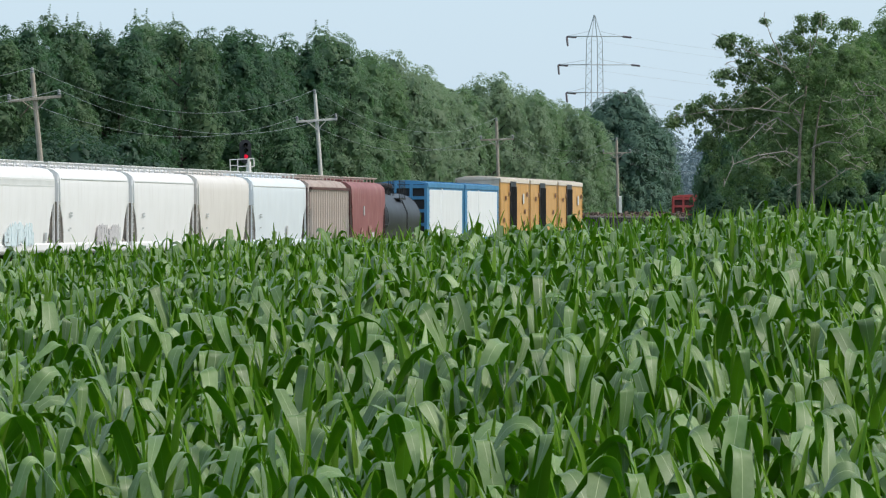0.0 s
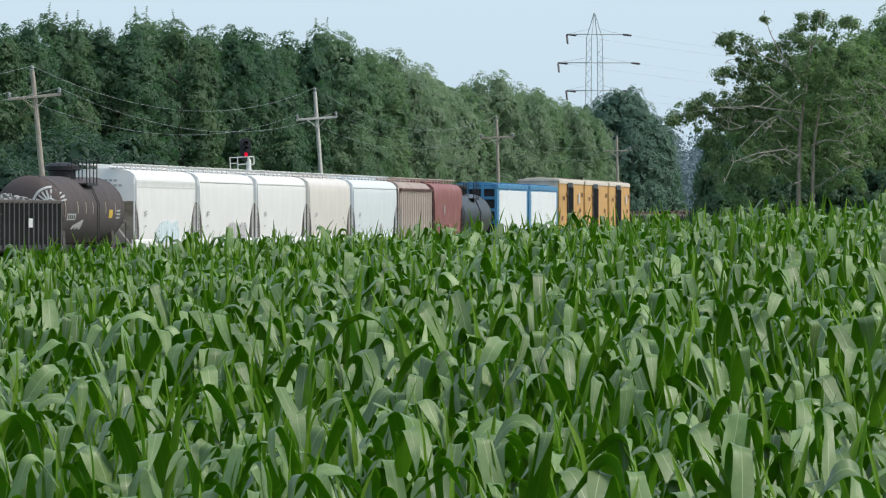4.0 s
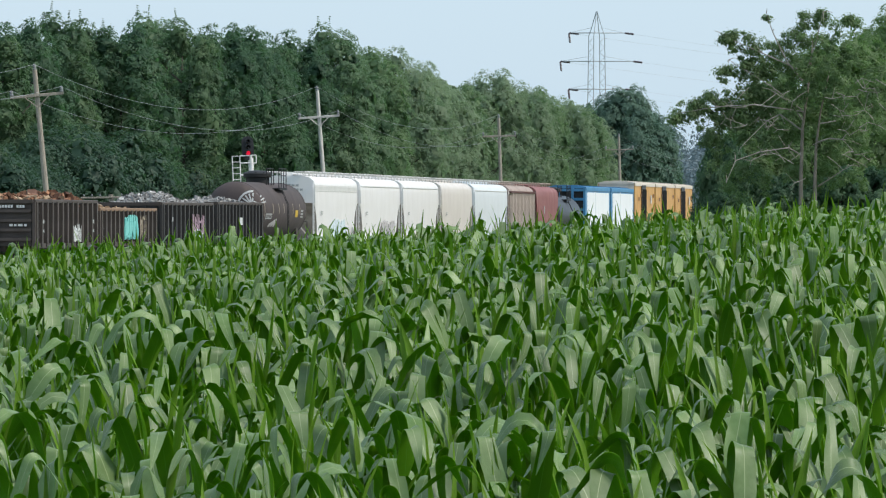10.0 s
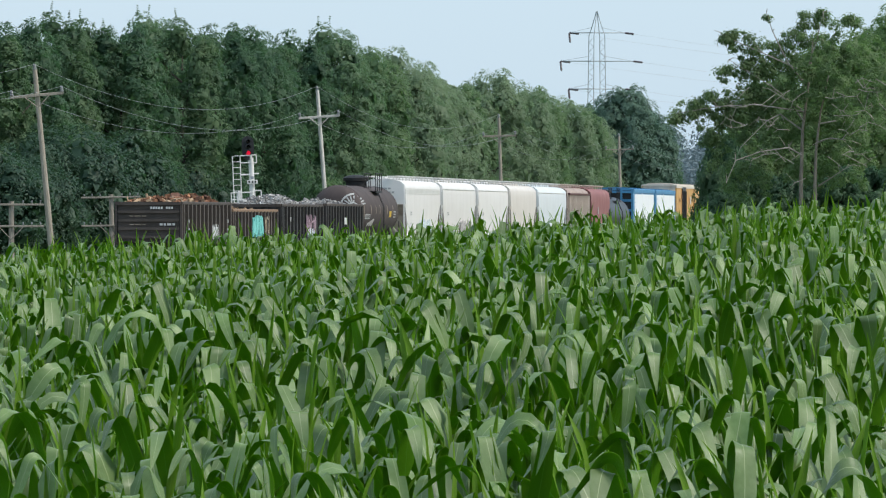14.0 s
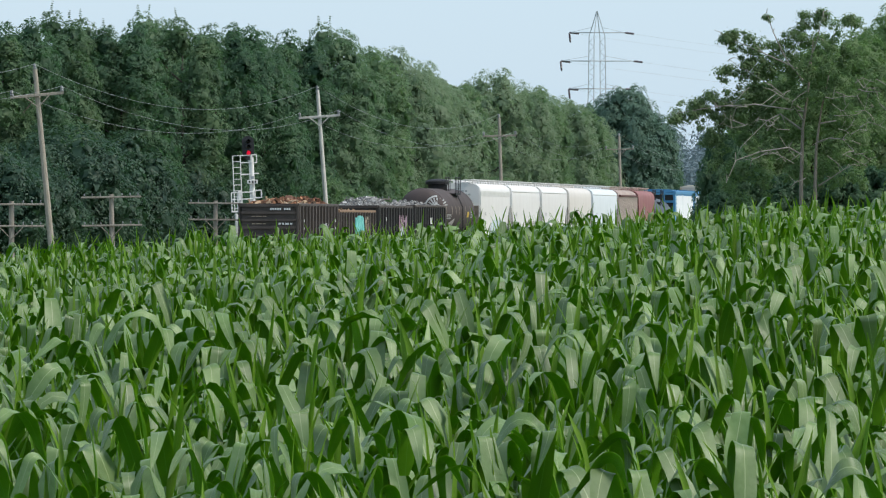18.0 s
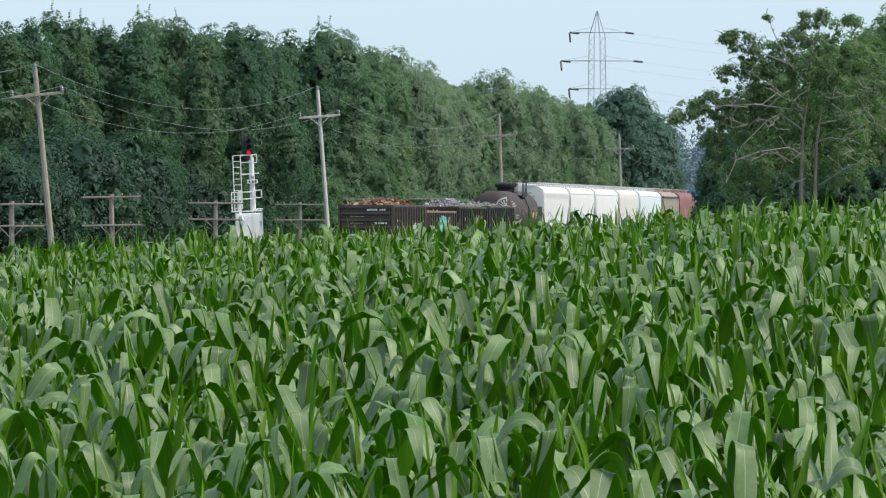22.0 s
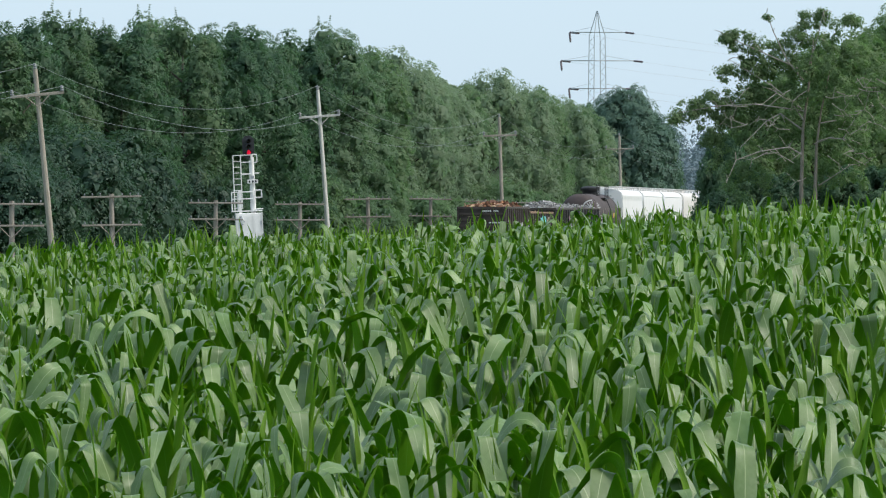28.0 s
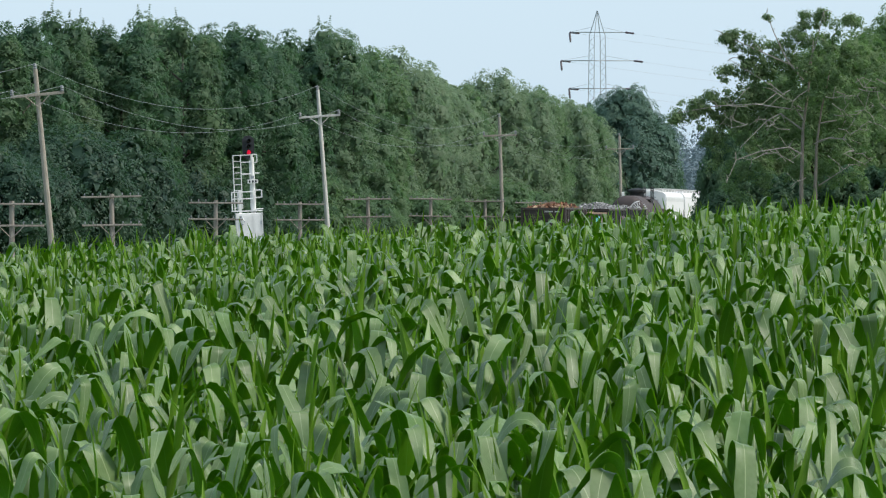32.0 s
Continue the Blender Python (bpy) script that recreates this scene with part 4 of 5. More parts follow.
def pole_lines():
    P = MID + 8.0
    spans = []
    for s, top, arm, lean, wood in ((255.0, 10.9, 9.6, -2.0, TIMBER), (362.0, 10.75, 9.44, -5.3, TIMBER), (470.0, 11.6, 9.86, -4.1, PALE_TIMBER), (577.4, 11.3, 9.83, -1.7, TIMBER), (684.0, 11.0, 9.78, -1.3, TIMBER), (830.0, 11.0, 9.7, 0.5, TIMBER)):
        spans.append(power_pole(s, P, top, arm, lean, wood, box=s == 684.0, arm=0.09 if s > 600 else 0.15))
    for a, b in zip(spans, spans[1:]):
        for q, r, sag in zip(a, b, (1.72, 1.75, 1.9)):
            wire(q, r, sag, 0.0095 if q.y < 480 else 0.007)
    q = MID + 4.6
    for s, top, second, lean in ((330, 3.8, 1.0, 0), (359.4, 4.23, 1.42, -1), (394.8, 4.0, 0.9, 0.5), (429.8, 4.0, 0.94, 0), (463, 4.4, 1.14, -0.6), (497, 4.5, 1.18, 1), (532.5, 4.43, 1.13, 0), (568, 4.4, 1.1, 0)):
        telegraph_pole(s, q, top, second, lean=lean)


pole_lines()


def signal(s, p):
    """A railway signal: white cabinet, mast, ladder and landings, black head with a red light."""
    ob = thing("railway_signal", "white railway signal mast with ladder, landing and red light", "railway signal")
    ob.matrix_basis = Matrix.Translation(along(s, p, 0)) @ pose(0.14, 0, 0, 0, -2.4, 8)
    W = SIGNAL_WHITE
    cab = part("cabinet", Geo().box((0, 0, 1.75), (1.38, 1.0, 2.8), chamfer=0.04), W, ob, "white equipment cabinet")
    part("cabinet_door", Geo().box((0.1, -0.52, 1.8), (1.0, 0.03, 2.4)), W, cab)
    part("hinge", Geo().box((0.64, -0.53, 2.6), (0.05, 0.05, 0.2)).box((0.64, -0.53, 1.2), (0.05, 0.05, 0.2)), STEEL, cab)
    part("base", Geo().box((0, 0, 0.15), (1.7, 1.3, 0.5)), BALLAST, ob)
    part("mast", Geo().tube([(0.3, 0, 0.4), (0.3, 0, 6.42)], [0.17, 0.14], 12), W, ob)
    def rod(g, x0, z0, x1, z1, thick=0.036):
        return g.tube([(x0, -0.3, z0), (x1, -0.3, z1)], thick, 6)

    # lower landing: a floor, an open rail frame on each side of the mast, a stout post
    land = part("landing", Geo().box((-0.08, -0.1, 3.27), (1.7, 0.5, 0.06)), W, ob)
    part("post", Geo().box((-0.46, -0.3, 3.78), (0.15, 0.1, 1.3)), W, land)
    for x0, x1, z0, z1 in ((-0.92, -0.58, 3.28, 4.33), (0.40, 0.76, 4.0, 4.41)):
        part("rail_frame", rod(rod(rod(rod(Geo(), x0, z0, x0, z1), x1, z0, x1, z1), x0, z0, x1, z0), x0, z1, x1, z1), W, land)
    for z, x0, x1 in ((3.95, -0.92, 0.3), (4.33, -0.58, 0.3), (3.36, 0.35, 0.82)):
        part("rail_bar", rod(Geo(), x0, z, x1, z, 0.04), W, land)
    # upper landing, only bars
    high = part("upper_landing", rod(rod(Geo(), -0.34, 6.38, 0.2, 6.38), -0.34, 5.98, 0.2, 5.98), W, ob)
    part("rail_frame", rod(rod(rod(Geo(), 0.34, 6.39, 0.57, 6.39), 0.57, 6.39, 0.57, 5.95), 0.34, 5.95, 0.57, 5.95), W, high)
    lad = Geo()
    rod(lad, -0.765, 3.3, -0.765, 6.39, 0.032)
    rod(lad, -0.34, 3.4, -0.34, 6.39, 0.032)
    for i in range(10):
        rod(lad, -0.765, 3.45 + i * 0.325, -0.34, 3.45 + i * 0.325, 0.022)
    part("ladder", lad, W, ob)
    for z, x0, x1 in ((5.32, -0.34, 0.2), (5.35, 0.4, 0.68)):
        part("bracket", rod(Geo(), x0, z, x1, z, 0.045), W, ob)
    part("bracket", Geo().box((0.30, -0.22, 4.90), (0.58, 0.14, 0.22)), W, ob)
    plate = part("plate", Geo().box((0.30, -0.31, 4.90), (0.56, 0.02, 0.20)), W, ob, "pale number plate")
    for x in (0.12, 0.30, 0.46):
        part("lettering", Geo().box((x, -0.325, 4.90), (0.09, 0.012, 0.12)), BLACK, plate)
    part("conduit", Geo().tube([(-0.42, -0.54, 3.0), (-0.40, -0.60, 2.85), (-0.30, -0.62, 2.7), (-0.33, -0.60, 2.55), (-0.48, -0.56, 2.5)], 0.03, 6), STEEL, ob, "looped grey cable conduit")
    for x in (-0.72, 0.72):
        part("cabinet_flange", Geo().box((x, -0.45, 1.8), (0.05, 0.16, 2.75)), W, cab)
    part("junction_box", Geo().box((0.30, -0.27, 5.14), (0.16, 0.08, 0.16)), STEEL, ob)
    n = 20
    outline = [(0.33 * math.cos(math.pi * i / n), 0.33 * math.sin(math.pi * i / n) + 0.25) for i in range(n + 1)] + [(0.33 * math.cos(math.pi + math.pi * i / n), 0.33 * math.sin(math.pi + math.pi * i / n) - 0.42) for i in range(n + 1)]
    head = part("signal_head", Geo().slab([(x + 0.15, z + 6.88) for x, z in outline], -0.12, 0.0), BLACK, ob, "black oval signal head")
    for z, mat in ((7.15, DARK_LENS), (6.85, DARK_LENS), (6.52, LENS)):
        part("lens", Geo().lathe([(0, 0.12), (0.03, 0.09), (0.045, 0.01)], 16).moved(pose(0.15, -0.13, z, 0, 0, -90)), mat, head, "glowing red lens" if mat == LENS else "", smooth=True)
        hood = Geo()
        pts = []
        for y in (-0.12, -0.48):
            for r in (0.13, 0.145):
                pts.append([(0.15 + r * math.cos(radians(a)), y, z + r * math.sin(radians(a))) for a in range(-20, 201, 20)])
        k = len(pts[0])
        hood.add(sum(pts, []), [(i, i + 1, 2 * k + i + 1, 2 * k + i) for i in range(k - 1)] + [(k + i, 3 * k + i, 3 * k + i + 1, k + i + 1) for i in range(k - 1)] + [(2 * k + i, 2 * k + i + 1, 3 * k + i + 1, 3 * k + i) for i in range(k - 1)])
        part("hood", hood, BLACK, head)


signal(399.2, MID + 3.4)


# ---- transmission tower, far off ----
def lattice_tower():
    ob = thing("transmission_tower", "tall grey steel lattice transmission tower with three crossarms", "pylon")
    depth = 1250
    ob.matrix_basis = pose(spot(272, depth), depth, 0, 0, 0, 4)
    H = 38.8
    yaw = radians(20)
    legs = [(math.cos(yaw) * a - math.sin(yaw) * b, math.sin(yaw) * a + math.cos(yaw) * b) for a, b in ((1, 1), (1, -1), (-1, -1), (-1, 1))]

    def half(z):
        return 2.0 - 0.85 * z / 24 if z < 24 else 1.15 - 0.12 * (z - 24) / 10.5 if z < 34.5 else max(0.05, 1.03 * (H - z) / (H - 34.5))
    zs = [0, 4, 8, 12, 16, 20, 24, 28, 32, 34.5, 36.5, H]
    for sx, sy in legs:
        part("leg", Geo().tube([(sx * half(z), sy * half(z), z) for z in zs], 0.075, 5), TOWER_STEEL, ob)
    steps = [0.0]
    while steps[-1] < 34:
        steps.append(steps[-1] + 0.8 * half(steps[-1]))
    for k, (a, b) in enumerate(zip(steps, steps[1:])):
        for (x0, y0), (x1, y1) in ((legs[0], legs[1]), (legs[3], legs[2])):
            if k % 2:
                x0, y0, x1, y1 = x1, y1, x0, y0
            part("brace", Geo().tube([(x0 * half(a), y0 * half(a), a), (x1 * half(b), y1 * half(b), b)], 0.045, 4), TOWER_STEEL, ob)
    for z in (6, 12, 18, 25.4, 30.2, 35.1):
        for (x0, y0), (x1, y1) in zip(legs, legs[1:] + legs[:1]):
            part("strut", Geo().tube([(x0 * half(z), y0 * half(z), z), (x1 * half(z), y1 * half(z), z)], 0.05, 4), TOWER_STEEL, ob)
    for z, reach in ((35.1, 4.8), (30.2, 6.3), (25.4, 4.9)):
        for e in (-1, 1):
            arm = part("crossarm", Geo().tube([(e * half(z), -half(z), z), (e * reach, 0, z)], 0.08, 5).tube([(e * half(z), half(z), z), (e * reach, 0, z)], 0.08, 5).tube([(e * half(z), 0, z + 0.9), (e * reach, 0, z)], 0.03, 5), TOWER_STEEL, ob)
            part("insulator_string", Geo().lathe([(0, 0.05)] + [(0.1 + 0.13 * i, 0.21 if i % 2 else 0.13) for i in range(12)] + [(1.75, 0.05)], 8).moved(pose(e * reach, 0, z - 0.02, 0, 6, 14 if e > 0 else 0)), DARK_GLAZE, arm, "dark insulator string")
            if e < 0:
                part("insulator_string", Geo().lathe([(0, 0.05)] + [(0.1 + 0.13 * i, 0.21 if i % 2 else 0.13) for i in range(12)] + [(1.75, 0.05)], 8).moved(pose(e * reach, 0, z, 0, 84, 0)), DARK_GLAZE, arm)
            wire(Vector((spot(272, depth) + e * reach, depth, z)), Vector((spot(272, depth) + e * reach + 190, depth + 260, z - 2)), 5, 0.011, "faint high-voltage conductor strung from the tower")


lattice_tower()


# ---- trees ----
def leaf_cloud(r, centres, radii, count, size, flat=0.85):
    """Sprays of small bent leaf blades, thick in the middle of each spray and loose at its rim."""
    share = radii ** 1.7
    per = np.maximum(6, (count * share / share.sum())).astype(int)
    i = np.repeat(np.arange(len(centres)), per)
    m = len(i)
    d = r.normal(size=(m, 3))
    out = d / np.linalg.norm(d, axis=1)[:, None]
    p = centres[i] + (d * 0.34 + out * 0.30) * radii[i][:, None] * np.array((1, 1, flat)) + np.array((0, 0, 0.5)) * (radii[i] * r.random(m) ** 2)[:, None]
    nrm = out * 1.0 + r.normal(size=(m, 3)) * 0.17 + np.array((0, 0, 0.5))
    nrm /= np.linalg.norm(nrm, axis=1)[:, None]
    # leaves point up and out along their twigs
    a = np.cross(np.cross(nrm, np.array((0, 0, 1.0)) + out * 0.4 + r.normal(size=(m, 3)) * 0.45), nrm)
    a /= np.linalg.norm(a, axis=1)[:, None]
    b = np.cross(nrm, a)
    s = size * (0.5 + 0.9 * r.random(m))[:, None]
    droop = np.array((0, 0, -1)) * s * 0.18
    V = np.stack([p - a * s * 0.62, p - b * s * 0.38 + droop, p + a * s * 0.62 + droop, p + b * s * 0.38], 1).reshape(-1, 3)
    return V, np.arange(len(V)).reshape(-1, 4)


def tuft_leaves(r, centres, radii, ways, count, size, flat=0.72):
    """Leaves in tufts: each tuft is a low dome that faces its way, closed above and open below."""
    share = radii ** 1.8
    per = np.maximum(7, count * share / share.sum()).astype(int)
    i = np.repeat(np.arange(len(centres)), per)
    m = len(i)
    w = ways[i]
    d = r.normal(size=(m, 3))
    d = d / np.linalg.norm(d, axis=1)[:, None] * 0.95 + w * 0.72
    d /= np.linalg.norm(d, axis=1)[:, None]
    q = radii[i] * (0.58 + 0.50 * r.random(m) ** 0.7) * np.where(r.random(m) < 0.13, 1.0 + 0.5 * r.random(m), 1.0)
    p = centres[i] + d * q[:, None] - w * (np.sum(d * w, 1) * q * (1 - flat))[:, None]
    nrm = d * 0.34 + w * 0.60 + np.array((0, 0, 0.14)) + r.normal(size=(m, 3)) * 0.12
    nrm /= np.linalg.norm(nrm, axis=1)[:, None]
    a = np.cross(np.cross(nrm, d + np.array((0, 0, 0.25)) + r.normal(size=(m, 3)) * 0.5), nrm)
    a /= np.linalg.norm(a, axis=1)[:, None]
    b = np.cross(nrm, a)
    s = size * (0.6 + 0.75 * r.random(m))[:, None]
    droop = np.array((0, 0, -1)) * s * 0.16
    return np.stack([p - a * s * 0.6, p - b * s * 0.4, p + a * s * 0.6 + droop, p + b * s * 0.4], 1).reshape(-1, 3)


def shade_leaves(r, centres, radii, tall, per, size):
    """Large leaves deep inside the boughs, that close the crown."""
    i = np.repeat(np.arange(len(centres)), per)
    m = len(i)
    d = r.normal(size=(m, 3))
    d /= np.linalg.norm(d, axis=1)[:, None]
    p = centres[i] + d * (0.2 + 0.42 * r.random(m))[:, None] * np.stack([radii[i], radii[i], tall[i]], 1)
    a = np.cross(d + r.normal(size=(m, 3)) * 0.3, r.normal(size=(m, 3)))
    a /= np.linalg.norm(a, axis=1)[:, None]
    b = np.cross(a, d)
    s = size * (0.8 + 0.6 * r.random((m, 1)))
    return np.stack([p - a * s, p - b * s * 0.7, p + a * s, p + b * s * 0.7], 1).reshape(-1, 3)


def plumes(r, height, width, base, n, form, slim):
    """The crown's boughs: upswept plumes set round the crown's outline. Middles, radii and half-heights."""
    mids, wide, tall = [], [], []
    for i in range(n):
        u = (i + r.random()) / n
        if form == "dome":
            w = 0.80 + 0.20 * u / 0.3 if u < 0.3 else math.sqrt(max(0.22, 1 - ((u - 0.3) / 0.72) ** 4))
        else:
            w = 0.62 + 0.38 * math.sin(math.pi * min(1, 0.2 + 0.5 * u)) if u < 0.55 else math.sqrt(max(0.16, 1 - ((u - 0.55) / 0.46) ** 3))
        big = width * (0.27 + 0.15 * r.random()) * (1.08 - 0.25 * u)
        high = big * slim * (0.95 + 0.45 * r.random())
        a = i * 2.399 + r.normal() * 0.3
        q = max(0.0, width * w - big) * (0.80 + 0.28 * r.random())
        z = base + high * 0.7 + (height - base - high * 1.6) * u
        mids.append((q * math.cos(a), q * math.sin(a), z))
        wide.append(big)
        tall.append(high)
    return np.array(mids), np.array(wide), np.array(tall)


def crown_leaves(r, height, width, base, n, form, count, size, slim=1.0, spikes=0, per=64, tuft=0.21):
    """All leaves of a crown, and the middles of its boughs."""
    mids, wide, tall = plumes(r, height, width, base, n, form, slim)
    i = np.repeat(np.arange(n), per)
    m = len(i)
    d = r.normal(size=(m, 3))
    d /= np.linalg.norm(d, axis=1)[:, None]
    d[:, 2] = np.where(d[:, 2] < -0.55, -d[:, 2], d[:, 2])
    lean = np.stack([mids[i, 0], mids[i, 1], np.zeros(m)], 1) / width
    taper = 1 - 0.12 * np.clip(d[:, 2], 0, 1)
    cs = mids[i] + np.stack([d[:, 0] * wide[i] * taper, d[:, 1] * wide[i] * taper, d[:, 2] * tall[i]], 1) * (0.78 + 0.22 * r.random(m))[:, None]
    cs[:, 2] = np.maximum(cs[:, 2], base + 0.2)
    rs = wide[i] * tuft * (0.75 + 0.5 * r.random(m))
    ways = d * np.array((1, 1, 0.8)) + lean * 0.5 + np.array((0, 0, 0.38))
    if spikes:
        tops = np.argsort(-cs[:, 2] + r.random(m) * height * 0.3)[:spikes]
        for k in tops:
            rise, c = r.uniform(0.35, 0.85), cs[k] + np.array((0, 0, rs[k] * 0.4))
            way = np.array((r.normal() * 0.12, r.normal() * 0.12, 1.0))
            f = np.linspace(0, 1, 6)
            cs = np.vstack([cs, c + f[:, None] * way * rise])
            rs = np.append(rs, 0.11 - 0.07 * f)
            ways = np.vstack([ways, np.repeat(way[None], 6, 0)])
    ways /= np.linalg.norm(ways, axis=1)[:, None]
    V = np.concatenate([tuft_leaves(r, cs, rs, ways, count, size), shade_leaves(r, mids, wide, tall, 84, size * 2.3)])
    V[:, 2] *= height / np.quantile(V[:, 2], 0.996)
    return V, np.arange(len(V)).reshape(-1, 4), mids


def tree(name, seed, height, width, base, n, form, leaf, count, size, label, spikes=0, slim=1.0, per=64, tuft=0.21, group="woodland trees"):
    """A tree at the origin: tapered trunk with limbs, and a crown of leaf tufts on upswept boughs."""
    r = np.random.default_rng(seed)
    ob = thing(name, label, "tree", group)
    V, F, mids = crown_leaves(r, height, width, base, n, form, count, size, slim, spikes, per, tuft)
    part("crown", mesh_of("crown", V, F, leaf), None, ob)
    g = Geo().tube([(0, 0, -0.3), (0.1, 0, height * 0.3), (0, 0.1, height * 0.7)], [0.028 * height * 0.7, 0.02 * height * 0.7, 0.05], 9)
    for c in mids[::2]:
        z = max(base * 0.8, c[2] - 0.35 * math.hypot(c[0], c[1]) - 1.0)
        g.tube([(0, 0, z), (c[0] * 0.5, c[1] * 0.5, z + (c[2] - z) * 0.4), tuple(c)], [0.08, 0.05, 0.02], 5)
    part("trunk", g, BARK, ob)
    return ob


def woods():
    a = tree("maple_tree", 1, 15, 4.4, 0.6, 36, "dome", LEAF_DARK, 36000, 0.128, "dense dark green maple at the edge of the woods", slim=0.92)
    b = tree("maple_tree", 2, 16, 3.7, 0.6, 34, "oval", LEAF_DARK, 34000, 0.128, "tall dark green maple at the edge of the woods", spikes=5, slim=1.0)
    c = tree("ash_tree", 3, 16, 4.2, 0.6, 34, "dome", LEAF_MID, 34000, 0.128, "leafy mid-green ash at the edge of the woods, paled as haze", slim=1.0)
    d = tree("willow_tree", 4, 15, 4.7, 0.5, 34, "dome", LEAF_PALE, 34000, 0.135, "pale grey-green willow in the woods, paled as distance haze", slim=0.95)
    e = tree("maple_tree", 5, 16, 3.6, 0.6, 34, "oval", LEAF_OLIVE, 34000, 0.128, "slender olive-green maple at the edge of the woods", spikes=2, slim=0.95)
    f = tree("shrub", 6, 5.0, 3.0, 0.0, 26, "dome", LEAF_BRUSH_SHADED, 16000, 0.095, "leafy green undergrowth at the foot of the woods, darkened as shade", group="undergrowth")
    g = tree("oak_tree", 7, 16, 5.0, 0.6, 40, "dome", LEAF_HAZY, 34000, 0.17, "big dark oak at the end of the woods, leaves blued as haze", slim=0.95)
    h = tree("maple_tree", 8, 15, 4.4, 0.6, 30, "dome", LEAF_DARK, 8000, 0.30, "dark green maple deep in the woods", slim=1.0)
    i = tree("willow_tree", 9, 15, 4.7, 0.6, 30, "dome", LEAF_PALE, 8000, 0.30, "pale grey-green willow deep in the woods, paled as distance haze")
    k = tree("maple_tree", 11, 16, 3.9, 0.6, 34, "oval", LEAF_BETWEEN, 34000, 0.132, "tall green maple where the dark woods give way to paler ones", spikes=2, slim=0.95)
    j = tree("shrub", 10, 5.0, 3.0, 0.0, 26, "dome", LEAF_MID, 16000, 0.10, "light green undergrowth at the foot of the woods", group="undergrowth")
    kinds = {"j": (j, 5), "k": (k, 16), "a": (a, 15), "b": (b, 16), "c": (c, 16), "d": (d, 15), "e": (e, 16), "f": (f, 5), "g": (g, 16), "h": (h, 15), "i": (i, 15)}
    used = set()

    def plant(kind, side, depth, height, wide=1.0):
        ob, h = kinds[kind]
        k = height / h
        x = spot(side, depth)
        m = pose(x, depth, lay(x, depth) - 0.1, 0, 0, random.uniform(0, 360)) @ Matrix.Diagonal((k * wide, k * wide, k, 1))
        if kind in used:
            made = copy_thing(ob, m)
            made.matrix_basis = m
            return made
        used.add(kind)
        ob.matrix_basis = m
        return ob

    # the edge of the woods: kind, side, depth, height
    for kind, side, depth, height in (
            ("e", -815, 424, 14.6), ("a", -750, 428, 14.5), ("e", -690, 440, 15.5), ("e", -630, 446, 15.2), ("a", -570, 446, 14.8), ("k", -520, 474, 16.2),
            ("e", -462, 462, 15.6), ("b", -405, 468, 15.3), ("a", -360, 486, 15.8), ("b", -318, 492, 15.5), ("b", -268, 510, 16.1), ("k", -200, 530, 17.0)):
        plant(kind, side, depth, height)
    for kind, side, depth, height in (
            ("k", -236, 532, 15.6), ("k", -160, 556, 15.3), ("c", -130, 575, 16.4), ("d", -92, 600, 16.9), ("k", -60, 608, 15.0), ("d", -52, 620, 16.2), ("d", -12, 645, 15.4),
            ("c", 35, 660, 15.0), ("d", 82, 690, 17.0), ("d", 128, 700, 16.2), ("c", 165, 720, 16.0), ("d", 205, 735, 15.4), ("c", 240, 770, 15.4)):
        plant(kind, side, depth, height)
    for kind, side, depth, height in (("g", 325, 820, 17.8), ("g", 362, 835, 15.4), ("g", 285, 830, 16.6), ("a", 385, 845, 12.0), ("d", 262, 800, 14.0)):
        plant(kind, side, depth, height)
    # ranks behind
    for i in range(11):
        side = -830 + i * 92
        depth = 460 + 0.00022 * (side + 830) ** 2 + 0.05 * (side + 830) + random.uniform(0, 20)
        plant("h" if side < -150 else "i", side, depth, 14.2 + (depth - 450) * 0.004 + random.uniform(-0.8, 0.6))
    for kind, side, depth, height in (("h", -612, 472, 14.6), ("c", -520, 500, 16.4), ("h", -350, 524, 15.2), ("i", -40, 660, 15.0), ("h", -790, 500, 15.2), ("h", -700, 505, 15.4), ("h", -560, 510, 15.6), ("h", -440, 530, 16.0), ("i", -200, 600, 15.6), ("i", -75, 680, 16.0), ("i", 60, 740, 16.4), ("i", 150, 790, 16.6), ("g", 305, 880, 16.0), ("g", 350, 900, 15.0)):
        plant(kind, side, depth, height)
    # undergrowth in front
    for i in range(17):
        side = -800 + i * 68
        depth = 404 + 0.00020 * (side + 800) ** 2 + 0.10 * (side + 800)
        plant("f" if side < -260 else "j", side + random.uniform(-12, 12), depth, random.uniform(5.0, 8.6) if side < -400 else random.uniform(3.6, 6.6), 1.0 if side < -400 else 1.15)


woods()


